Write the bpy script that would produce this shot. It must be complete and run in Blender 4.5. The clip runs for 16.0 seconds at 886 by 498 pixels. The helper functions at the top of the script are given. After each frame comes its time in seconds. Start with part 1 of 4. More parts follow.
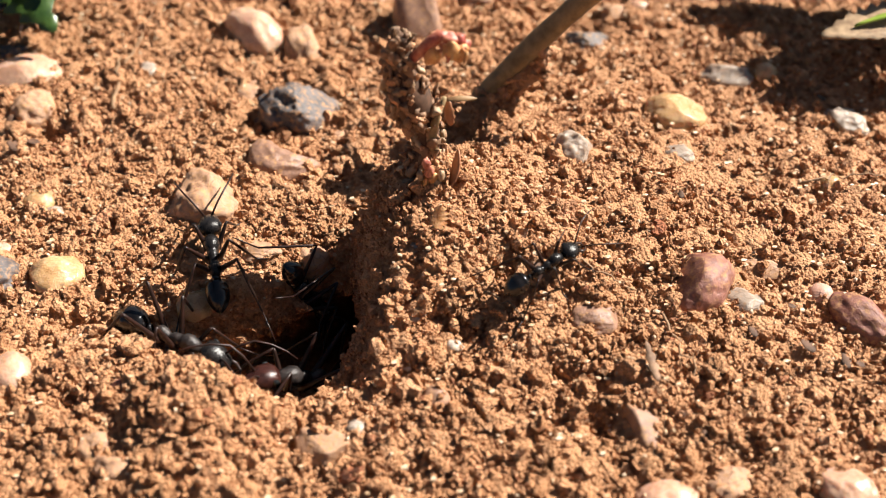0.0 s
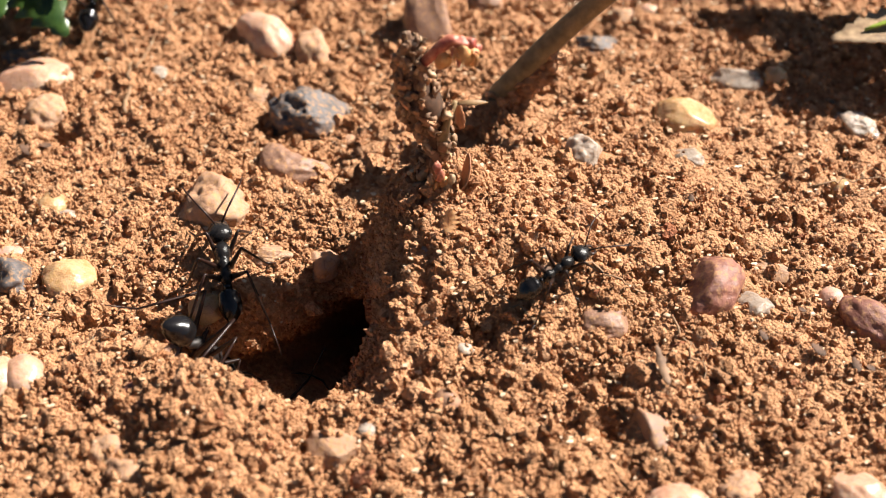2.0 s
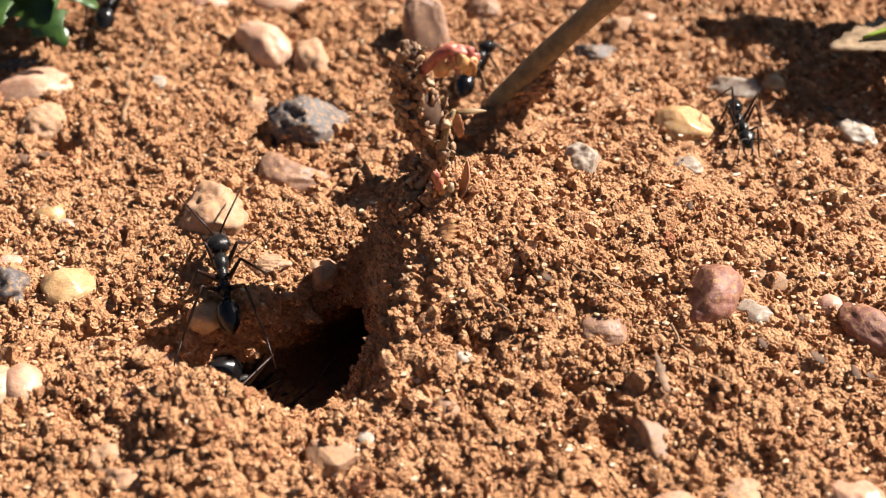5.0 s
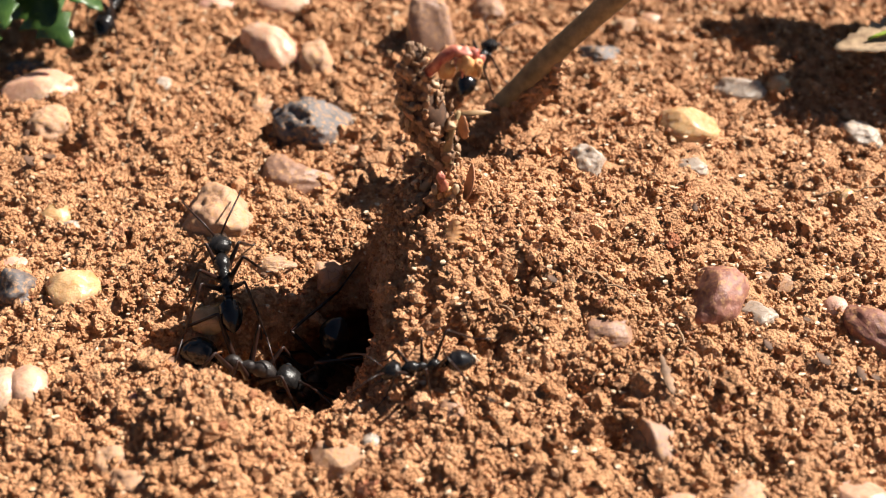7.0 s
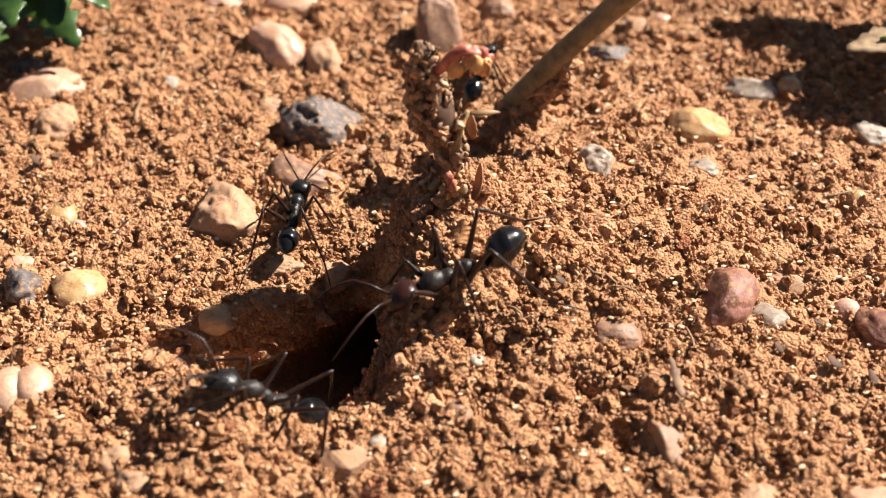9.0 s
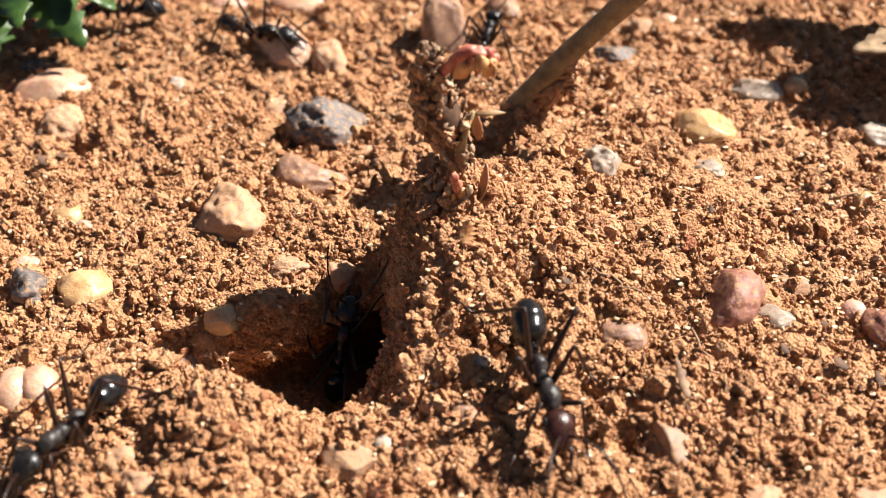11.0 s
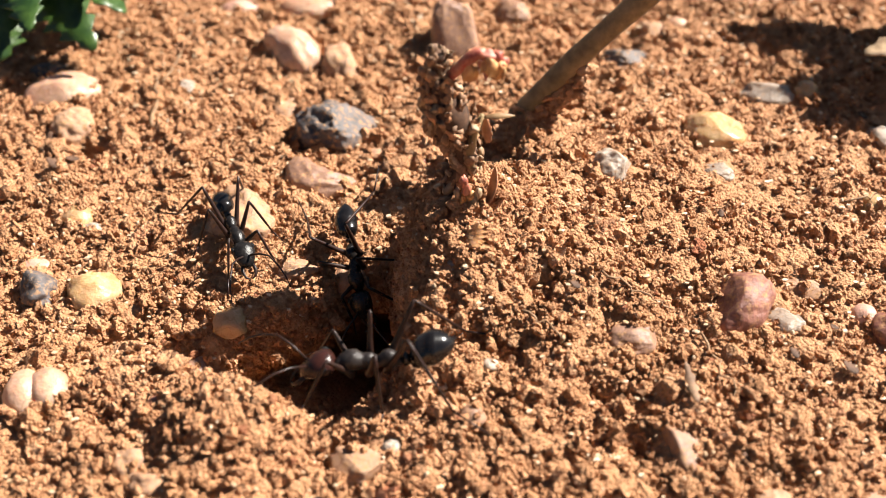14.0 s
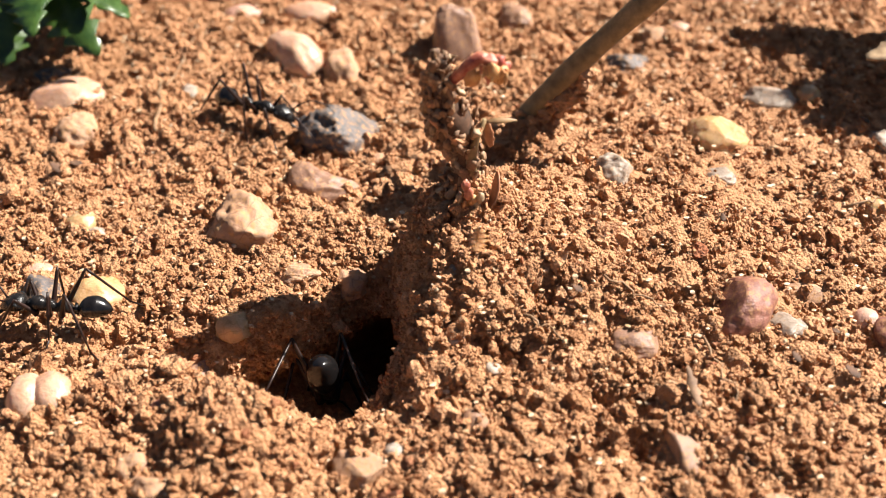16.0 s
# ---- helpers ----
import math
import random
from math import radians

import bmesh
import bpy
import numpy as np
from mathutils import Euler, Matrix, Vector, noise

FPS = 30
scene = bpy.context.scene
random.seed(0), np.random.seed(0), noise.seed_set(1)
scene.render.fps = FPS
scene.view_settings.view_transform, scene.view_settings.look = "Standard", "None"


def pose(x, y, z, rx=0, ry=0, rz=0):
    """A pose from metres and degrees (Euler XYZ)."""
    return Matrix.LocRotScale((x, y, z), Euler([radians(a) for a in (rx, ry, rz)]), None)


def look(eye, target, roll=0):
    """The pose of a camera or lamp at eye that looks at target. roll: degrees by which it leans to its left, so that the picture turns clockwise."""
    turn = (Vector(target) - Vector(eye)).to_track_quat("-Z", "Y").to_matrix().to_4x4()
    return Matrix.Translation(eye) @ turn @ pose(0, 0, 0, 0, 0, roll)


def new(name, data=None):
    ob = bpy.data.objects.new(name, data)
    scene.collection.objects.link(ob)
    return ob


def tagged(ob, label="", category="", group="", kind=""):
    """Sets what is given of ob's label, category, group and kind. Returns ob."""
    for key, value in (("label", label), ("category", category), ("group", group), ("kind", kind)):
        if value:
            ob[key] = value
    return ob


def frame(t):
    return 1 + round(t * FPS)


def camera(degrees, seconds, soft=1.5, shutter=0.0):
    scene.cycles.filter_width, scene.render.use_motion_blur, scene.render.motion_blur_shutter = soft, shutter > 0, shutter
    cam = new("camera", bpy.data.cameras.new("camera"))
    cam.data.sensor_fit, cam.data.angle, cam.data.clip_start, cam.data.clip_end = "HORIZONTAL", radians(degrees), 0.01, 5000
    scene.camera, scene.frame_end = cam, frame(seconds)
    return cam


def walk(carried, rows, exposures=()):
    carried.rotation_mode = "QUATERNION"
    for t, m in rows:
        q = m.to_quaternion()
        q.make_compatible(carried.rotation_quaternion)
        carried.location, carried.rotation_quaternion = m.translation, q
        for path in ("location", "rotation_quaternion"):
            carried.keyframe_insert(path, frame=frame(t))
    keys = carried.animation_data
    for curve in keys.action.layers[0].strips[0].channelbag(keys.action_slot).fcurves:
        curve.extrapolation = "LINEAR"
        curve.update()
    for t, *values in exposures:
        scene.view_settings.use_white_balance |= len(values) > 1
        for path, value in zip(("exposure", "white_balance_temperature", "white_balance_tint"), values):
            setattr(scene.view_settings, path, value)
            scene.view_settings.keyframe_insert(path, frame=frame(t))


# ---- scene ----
cam = camera(40, 16.0, soft=1.0)
# lens of shallow depth
cam.data.dof.use_dof = True
cam.data.dof.focus_distance = 0.0725
cam.data.dof.aperture_fstop = 42

# PATH
PATH = [
    (0, look((-0.000000, -0.053030, 0.053030), (-0.000000, 0.000003, -0.000003), 0.000)),
    (0.5, look((-0.000082, -0.052829, 0.052955), (-0.000084, 0.000206, -0.000076), -0.009)),
    (1, look((-0.000128, -0.052730, 0.052694), (-0.000365, 0.000279, -0.000363), -0.151)),
    (1.5, look((-0.000196, -0.052834, 0.052896), (-0.000581, 0.000217, -0.000118), -0.276)),
    (2, look((-0.000178, -0.053143, 0.053180), (-0.000639, 0.000023, 0.000283), -0.318)),
    (2.5, look((-0.000187, -0.053125, 0.053172), (-0.000596, 0.000105, 0.000338), -0.277)),
    (3, look((-0.000122, -0.053121, 0.053214), (-0.000583, 0.000148, 0.000421), -0.326)),
    (3.5, look((-0.000166, -0.053133, 0.053185), (-0.000536, 0.000217, 0.000472), -0.304)),
    (4, look((-0.000124, -0.053181, 0.053203), (-0.000489, 0.000252, 0.000575), -0.308)),
    (6.5, look((-0.000142, -0.053151, 0.053111), (-0.000759, 0.000467, 0.000673), -0.604)),
    (7, look((-0.000197, -0.053135, 0.053201), (-0.000876, 0.000451, 0.000731), -0.595)),
    (7.5, look((-0.000129, -0.053181, 0.053158), (-0.001006, 0.000461, 0.000747), -0.675)),
    (8, look((-0.000160, -0.053173, 0.053164), (-0.001127, 0.000482, 0.000768), -0.724)),
    (8.5, look((-0.000186, -0.053176, 0.053159), (-0.001281, 0.000500, 0.000788), -0.755)),
    (9, look((-0.000196, -0.052790, 0.052850), (-0.001378, 0.000820, 0.000413), -0.797)),
    (11.5, look((-0.000168, -0.052780, 0.052769), (-0.001834, 0.000956, 0.000476), -1.037)),
    (12, look((-0.000110, -0.052869, 0.052775), (-0.001934, 0.000937, 0.000558), -1.112)),
    (12.5, look((-0.000098, -0.052853, 0.052781), (-0.002038, 0.000961, 0.000576), -1.200)),
    (13, look((-0.000082, -0.052789, 0.052745), (-0.002114, 0.001014, 0.000533), -1.264)),
    (13.5, look((-0.000058, -0.052815, 0.052707), (-0.002220, 0.001024, 0.000538), -1.353)),
    (14, look((-0.000099, -0.052756, 0.052703), (-0.002270, 0.001061, 0.000511), -1.357)),
    (14.5, look((-0.000123, -0.052727, 0.052799), (-0.002308, 0.001067, 0.000584), -1.360)),
    (15, look((-0.000120, -0.052825, 0.052667), (-0.002368, 0.001114, 0.000604), -1.401)),
    (15.5, look((-0.000053, -0.052791, 0.052885), (-0.002406, 0.001073, 0.000749), -1.494)),
    (16, look((-0.000007, -0.052875, 0.052767), (-0.002415, 0.001144, 0.000794), -1.539)),
]
walk(cam, PATH, exposures=[(0.0, 1.35), (9.0, 1.34), (11.5, 1.56), (12.5, 1.62), (14.0, 1.51), (16.0, 1.48)])

# ---- light ----
SUN_ELEV, SUN_AZ = 43.0, 65.5   # azimuth clockwise from +Y


def sky_and_sun():
    w = bpy.data.worlds.new("sky")
    scene.world = w
    w.use_nodes = True
    nt = w.node_tree
    sky = nt.nodes.new("ShaderNodeTexSky")
    sky.sky_type = "NISHITA"
    sky.sun_disc = False
    sky.sun_elevation = radians(SUN_ELEV)
    sky.sun_rotation = radians(SUN_AZ)
    bg = nt.nodes["Background"]
    nt.links.new(sky.outputs[0], bg.inputs[0])
    bg.inputs[1].default_value = 0.02
    lamp = bpy.data.lights.new("sun", "SUN")
    lamp.energy = 5.0
    lamp.angle = radians(0.6)
    lamp.color = (1.0, 0.945, 0.86)
    ob = new("sun", lamp)
    e, a = radians(SUN_ELEV), radians(SUN_AZ)
    d = Vector((math.sin(a) * math.cos(e), math.cos(a) * math.cos(e), math.sin(e)))
    ob.matrix_world = look(d * 2.0, (0, 0, 0))


sky_and_sun()

# ---- terrain, in millimetres ----
# <terrain>
MM = 0.001


def bump(x, y, cx, cy, sx, sy):
    return np.exp(-0.5 * ((x - cx) / sx) ** 2 - 0.5 * ((y - cy) / sy) ** 2)


def vnoise(x, y, seed, cell):
    """Smooth value noise of about -1 to 1."""
    r = np.random.RandomState(seed).rand(128, 128) * 2 - 1
    u, v = np.asarray(x, float) / cell + 1000.3, np.asarray(y, float) / cell + 1000.7
    i, j = np.floor(u).astype(int), np.floor(v).astype(int)
    f, g = u - i, v - j
    f, g = f * f * (3 - 2 * f), g * g * (3 - 2 * g)
    i0, j0, i1, j1 = i % 128, j % 128, (i + 1) % 128, (j + 1) % 128
    return (r[i0, j0] * (1 - f) + r[i1, j0] * f) * (1 - g) + (r[i0, j1] * (1 - f) + r[i1, j1] * f) * g


HOLLOWS = [(3.4, -5.0, 0.75), (4.1, -4.4, 0.6), (-0.3, -7.8, 0.8), (1.5, -8.3, 0.65), (9.8, -7.7, 0.6), (8.5, -13.9, 0.7), (-7.8, -15.0, 0.6),
           (-21.0, -6.5, 0.8), (-26.6, 11.1, 0.8), (10.8, -4.4, 0.6), (19.6, -3.8, 0.5), (-12.9, 12.0, 0.8), (-20.0, -12.5, 0.7), (6.3, -10.8, 0.5)]


def ground_z(x, y):
    """The smooth lie of the land: mound with its peak, pit and nest hole."""
    x, y = np.asarray(x, float), np.asarray(y, float)
    sy = np.where(y > -1.0, 9.0, 8.0)
    left = 3.5 * np.exp(-0.5 * ((x + 2.2) / np.where(x > -2.2, 15.0, 2.2)) ** 2 - 0.5 * ((y + 1.0) / sy) ** 2)
    r = np.sqrt(((x + 0.5) / np.where(x > -0.5, 1.35, 1.3)) ** 2 + ((y - 1.4) / 1.2) ** 2 + 0.36) - 0.6
    z = 3.5 * np.exp(-0.5 * (np.maximum(x + 2.2, 0) / 15.0) ** 2 - 0.5 * ((y + 1.0) / sy) ** 2) + 2.5 * np.exp(-r / 2.0)
    # the steep wall over the pit, from its foot to its brow
    foot = -4.6 + 0.3 * np.sin(y * 0.9) + 0.25 * vnoise(x, y, 16, 1.6) + np.maximum(y - 2.0, 0) * 0.9
    z = z + 1.1 * np.exp(-((x + 1.0) / 2.0) ** 2) / (1 + np.exp((y - 1.5) / 0.8)) / (1 + np.exp(-(y + 7.0) / 1.2))
    wall = np.clip((x - foot) / 3.4, 0, 1)
    wall = 0.75 * wall + 0.25 * wall * wall * (3 - 2 * wall)
    ahead = 1 / (1 + np.exp(-(y + 12.5) / 0.6))
    z = z * wall * ahead + left * (1 - ahead)
    z = z - 2.2 * bump(x, y, -9.0, -5.5, 4.5, 3.4) - 2.4 * bump(x, y, -12.8, -7.0, 3.2, 2.0)
    # the column under the plant: a leaning face, then a sheer drop into the pit
    foot = np.interp(y, [-12.5, -10.5, -8.5, -6.0, -3.0, 0.0, 1.6, 3.2], [-8.2, -7.5, -6.2, -4.9, -4.9, -5.2, -4.6, -2.8])
    foot = foot + 0.35 * vnoise(x, y, 17, 1.7) + 0.2 * vnoise(x, y, 18, 0.7)
    brow = np.interp(y, [-13.0, -10.0, -7.0, -4.0, -1.0, 0.8, 1.8, 3.4], [0.6, 1.7, 2.9, 3.9, 5.0, 5.6, 5.2, 0.5])
    keep = 1 / (1 + np.exp(-np.clip((x - foot) / 0.22, -40, 40)))
    edge = np.interp(y, [-12.0, -7.0, -2.5, -0.5, 1.6], [-3.5, -3.0, -2.3, -2.8, -2.9])
    face = brow - 1.25 * np.maximum(edge - x, 0) - 0.5 * np.maximum(x - edge - 0.5, 0)
    z = np.where((y > -13) & (y < 3.4), np.maximum(z, face * keep), z)
    back = np.where(y > -8.0, 2.9 / (1 + np.exp(-(x + 9.0) / 0.9)), 0.0)
    hole = (((x + 9.3) / 5.2) ** 2 + ((y + 8.0) / (3.7 + back)) ** 2)
    z = z - (7.5 * np.exp(-hole ** 3) + 3.6 * bump(x, y, -6.4, -2.2, 2.3, 2.2)) * (1 - keep)
    shaft = ((x + 7.6) / 3.5) ** 2 + ((y + 8.0) / (3.1 + back)) ** 2
    z = z - 11.0 * np.exp(-shaft ** 2) * (1 - keep)
    rim = -10.5 + 0.45 * np.clip(-15.0 - x, 0, 5)
    z = z - 1.9 * bump(x, y, -15.8, -6.9, 2.6, 1.7)
    z = z + 2.0 * bump(x, y, -15.0, rim, np.where(x < -15.0, 5.0, 2.6), np.where(y > rim, 1.0, 5.0)) + 2.1 * bump(x, y, -11.6, -12.4, np.where(x < -11.6, 2.6, 2.4), np.where(y > -12.4, 0.9, 4.5)) + 0.7 * bump(x, y, -6.0, -13.4, 4.0, np.where(y > -13.4, 1.2, 3.0))
    z = z + 1.5 * bump(x, y, 4.6, 13.8, 1.4, 1.3) + 1.3 * bump(x, y, 6.3, 15.5, 1.5, 1.4) + 1.9 * bump(x, y, 2.4, 11.8, 1.7, 1.3)
    # small hollows between clods
    for hx, hy, wide in HOLLOWS:
        z = z - 1.7 * wide * bump(x, y, hx, hy, wide, 0.8 * wide)
    fade = np.exp(-((x / 120.0) ** 2 + (y / 120.0) ** 2))
    z = z + fade * (0.5 * vnoise(x, y, 3, 7.0) + 0.36 * vnoise(x, y, 4, 2.4))
    return z
# </terrain>

# ---- materials ----
def shader(name):
    m = bpy.data.materials.new(name)
    m.use_nodes = True
    nt = m.node_tree
    return m, nt, nt.nodes["Principled BSDF"]


def coords(nt):
    """Object coordinates in millimetres."""
    c = nt.nodes.new("ShaderNodeTexCoord")
    s = nt.nodes.new("ShaderNodeVectorMath")
    s.operation = "SCALE"
    s.inputs[3].default_value = 1000.0
    nt.links.new(c.outputs["Object"], s.inputs[0])
    return s.outputs[0]


def noise_tex(nt, vec, scale, detail=3.0, rough=0.55):
    n = nt.nodes.new("ShaderNodeTexNoise")
    n.inputs["Scale"].default_value = scale
    n.inputs["Detail"].default_value = detail
    n.inputs["Roughness"].default_value = rough
    nt.links.new(vec, n.inputs["Vector"])
    return n.outputs["Fac"]


def ramp(nt, fac, stops):
    r = nt.nodes.new("ShaderNodeValToRGB")
    e = r.color_ramp.elements
    while len(e) < len(stops):
        e.new(0.5)
    for el, (p, c) in zip(e, stops):
        el.position, el.color = p, (*c, 1.0)
    nt.links.new(fac, r.inputs[0])
    return r.outputs[0]


def mix(nt, fac, a, b, mode="MIX"):
    n = nt.nodes.new("ShaderNodeMix")
    n.data_type, n.blend_type = "RGBA", mode
    for socket, value in ((n.inputs[0], fac), (n.inputs[6], a), (n.inputs[7], b)):
        if isinstance(value, (int, float)):
            socket.default_value = value
        elif isinstance(value, tuple):
            socket.default_value = (*value, 1.0)
        else:
            nt.links.new(value, socket)
    return n.outputs[2]


def bumped(nt, bsdf, height, strength, distance):
    b = nt.nodes.new("ShaderNodeBump")
    b.inputs["Strength"].default_value = strength
    b.inputs["Distance"].default_value = distance * MM
    nt.links.new(height, b.inputs["Height"])
    nt.links.new(b.outputs[0], bsdf.inputs["Normal"])


def soil_material(name, island):
    m, nt, bsdf = shader(name)
    v = coords(nt)
    big = noise_tex(nt, v, 0.16, 3)
    mid = noise_tex(nt, v, 1.6, 4, 0.6)
    fine = noise_tex(nt, v, 9.0, 3, 0.7)
    col = ramp(nt, mid, [(0.25, (0.37, 0.173, 0.077)), (0.5, (0.51, 0.25, 0.118)), (0.75, (0.60, 0.335, 0.18))])
    col = mix(nt, ramp(nt, big, [(0.42, (0, 0, 0)), (0.62, (0.5, 0.5, 0.5))]), col, (0.44, 0.22, 0.10))
    speck = ramp(nt, fine, [(0.28, (0.6, 0.56, 0.52)), (0.40, (0.95, 0.95, 0.95)), (0.62, (1.0, 1.0, 1.0)), (0.74, (1.35, 1.35, 1.4))])
    col = mix(nt, 0.75, col, speck, "MULTIPLY")
    if island:
        g = nt.nodes.new("ShaderNodeNewGeometry")
        tint = ramp(nt, g.outputs["Random Per Island"],
                    [(0.0, (0.78, 0.72, 0.66)), (0.35, (0.96, 0.94, 0.91)), (0.8, (1.08, 1.08, 1.08)), (0.97, (1.2, 1.25, 1.35)), (1.0, (0.6, 0.4, 0.35))])
        col = mix(nt, 1.0, col, tint, "MULTIPLY")
    nt.links.new(col, bsdf.inputs["Base Color"])
    rough = ramp(nt, fine, [(0.4, (0.9, 0.9, 0.9)), (0.70, (0.62, 0.62, 0.62)), (0.78, (0.3, 0.3, 0.3))])
    nt.links.new(rough, bsdf.inputs["Roughness"])
    bsdf.inputs["Specular IOR Level"].default_value = 0.4
    vo = nt.nodes.new("ShaderNodeTexVoronoi")
    vo.inputs["Scale"].default_value = 4.8
    nt.links.new(v, vo.inputs["Vector"])
    grains = nt.nodes.new("ShaderNodeMath")
    grains.operation = "MULTIPLY_ADD"
    nt.links.new(vo.outputs["Distance"], grains.inputs[0])
    grains.inputs[1].default_value = -1.2
    nt.links.new(fine, grains.inputs[2])
    bumped(nt, bsdf, grains.outputs[0], 1.0, 0.18)
    return m


def stone_material(name, dark, light, rough=0.5, scale=1.2, glow=0.0, speckle=0.6, clean=0.44, cracks=0.0, tint=(1.0, 0.6, 0.25)):
    """Stone with blotches, specks, soil stuck to it and fine cracks; glow: how far light goes into it."""
    m, nt, bsdf = shader(name)
    v = coords(nt)
    a = noise_tex(nt, v, scale * 0.55, 4, 0.6)
    b = noise_tex(nt, v, scale * 7, 3, 0.7)
    col = ramp(nt, a, [(0.3, dark), (0.68, light)])
    dust = ramp(nt, b, [(0.30, (0.62, 0.55, 0.5)), (0.46, (1, 1, 1)), (0.75, (1.08, 1.06, 1.03))])
    col = mix(nt, speckle, col, dust, "MULTIPLY")
    if cracks:
        vo = nt.nodes.new("ShaderNodeTexVoronoi")
        vo.feature = "DISTANCE_TO_EDGE"
        vo.inputs["Scale"].default_value = 0.75
        warp = nt.nodes.new("ShaderNodeVectorMath")
        warp.operation = "MULTIPLY_ADD"
        wob = nt.nodes.new("ShaderNodeTexNoise")
        wob.inputs["Scale"].default_value = 1.3
        nt.links.new(v, wob.inputs["Vector"])
        nt.links.new(wob.outputs["Color"], warp.inputs[0])
        warp.inputs[1].default_value = (1.1, 1.1, 1.1)
        nt.links.new(v, warp.inputs[2])
        nt.links.new(warp.outputs[0], vo.inputs["Vector"])
        line = ramp(nt, vo.outputs["Distance"], [(0.0, (0.35, 0.25, 0.2)), (0.045, (1, 1, 1))])
        col = mix(nt, cracks, col, line, "MULTIPLY")
    grit = ramp(nt, noise_tex(nt, v, 3.1, 5, 0.65), [(clean, (0, 0, 0)), (clean + 0.16, (0.85, 0.85, 0.85))])
    col = mix(nt, grit, col, (0.45, 0.24, 0.105))
    nt.links.new(col, bsdf.inputs["Base Color"])
    worn = nt.nodes.new("ShaderNodeMapRange")
    worn.inputs["To Min"].default_value = rough
    worn.inputs["To Max"].default_value = 0.95
    nt.links.new(grit, worn.inputs["Value"])
    nt.links.new(worn.outputs[0], bsdf.inputs["Roughness"])
    if glow:
        bsdf.inputs["Subsurface Weight"].default_value = glow
        bsdf.inputs["Subsurface Radius"].default_value = tint
        bsdf.inputs["Subsurface Scale"].default_value = 0.0011
    bumped(nt, bsdf, b, 0.55, 0.1)
    return m


def plain_material(name, dark, light, rough, scale=2.0, bump_mm=0.03, trans=0.0):
    m, nt, bsdf = shader(name)
    v = coords(nt)
    a = noise_tex(nt, v, scale, 4, 0.6)
    nt.links.new(ramp(nt, a, [(0.3, dark), (0.7, light)]), bsdf.inputs["Base Color"])
    bsdf.inputs["Roughness"].default_value = rough
    if trans:
        bsdf.inputs["Subsurface Weight"].default_value = trans
        bsdf.inputs["Subsurface Radius"].default_value = (0.0006, 0.0004, 0.0002)
    bumped(nt, bsdf, noise_tex(nt, v, scale * 5, 3), 0.4, bump_mm)
    return m


SOIL = soil_material("sandy soil", False)
CRUMB = soil_material("soil crumbs", True)
STONES = {
    "cream": stone_material("cream stone", (0.44, 0.215, 0.135), (0.60, 0.41, 0.29), 0.36, 0.5, 0.3, 0.6, clean=0.58, cracks=0.4),
    "pink": stone_material("pink stone", (0.45, 0.22, 0.16), (0.66, 0.42, 0.32), 0.42, clean=0.54),
    "mauve": stone_material("mauve stone", (0.18, 0.09, 0.058), (0.33, 0.19, 0.13), 0.45, 0.8, clean=0.5, cracks=0.25),
    "tan": stone_material("tan stone", (0.33, 0.175, 0.10), (0.46, 0.28, 0.18), 0.7, clean=0.47, cracks=0.6),
    "brown": stone_material("brown stone", (0.17, 0.085, 0.05), (0.36, 0.20, 0.13), 0.45, clean=0.5),
    "grey": stone_material("grey stone", (0.03, 0.028, 0.03), (0.15, 0.125, 0.12), 0.6, 0.9, clean=0.5),
    "red": stone_material("red stone", (0.13, 0.04, 0.025), (0.31, 0.135, 0.10), 0.46, clean=0.5, cracks=0.35),
    "amber": stone_material("amber quartz", (0.40, 0.225, 0.10), (0.56, 0.38, 0.21), 0.18, 0.8, 0.65, 0.35, clean=0.54, cracks=0.3, tint=(1.0, 0.7, 0.38)),
    "quartz": stone_material("white quartz", (0.26, 0.19, 0.145), (0.45, 0.375, 0.31), 0.3, 1.4, 0.4, 0.5, clean=0.55, cracks=0.6, tint=(1.0, 0.85, 0.7)),
}
GLINT = stone_material("quartz sand", (0.50, 0.33, 0.18), (0.75, 0.62, 0.46), 0.12, 0.7, 0.0, 0.2)
CHITIN = plain_material("black chitin", (0.004, 0.0035, 0.0035), (0.011, 0.009, 0.009), 0.2, 1.5, 0.012)
HEADSKIN = plain_material("dull black chitin", (0.005, 0.0045, 0.0045), (0.018, 0.015, 0.014), 0.27, 3.5, 0.05)
DOWNY = plain_material("grey downy chitin", (0.008, 0.006, 0.006), (0.045, 0.036, 0.033), 0.3, 3.0, 0.09)
RUST = plain_material("reddish brown chitin", (0.014, 0.005, 0.004), (0.045, 0.015, 0.011), 0.26, 2.5, 0.05)
LEGSKIN = plain_material("dark brown chitin", (0.010, 0.005, 0.0035), (0.032, 0.012, 0.008), 0.42, 2.0, 0.01)
for skin in (HEADSKIN, DOWNY, RUST, LEGSKIN):
    skin.node_tree.nodes["Principled BSDF"].inputs["Specular IOR Level"].default_value = 0.33
EYE = plain_material("ant eye", (0.01, 0.01, 0.01), (0.02, 0.02, 0.02), 0.12)
FLAKE = plain_material("dry brown flakes", (0.09, 0.045, 0.025), (0.34, 0.19, 0.10), 0.7, 1.6, 0.1)
HUSK = plain_material("pale seed husks", (0.17, 0.10, 0.055), (0.46, 0.32, 0.19), 0.6, 1.4, 0.06)
STEM = plain_material("olive stem", (0.12, 0.08, 0.035), (0.29, 0.195, 0.09), 0.55, 1.2, 0.05)
BUD = plain_material("pink buds", (0.26, 0.035, 0.03), (0.52, 0.22, 0.13), 0.45, 2.0, 0.06, 0.2)
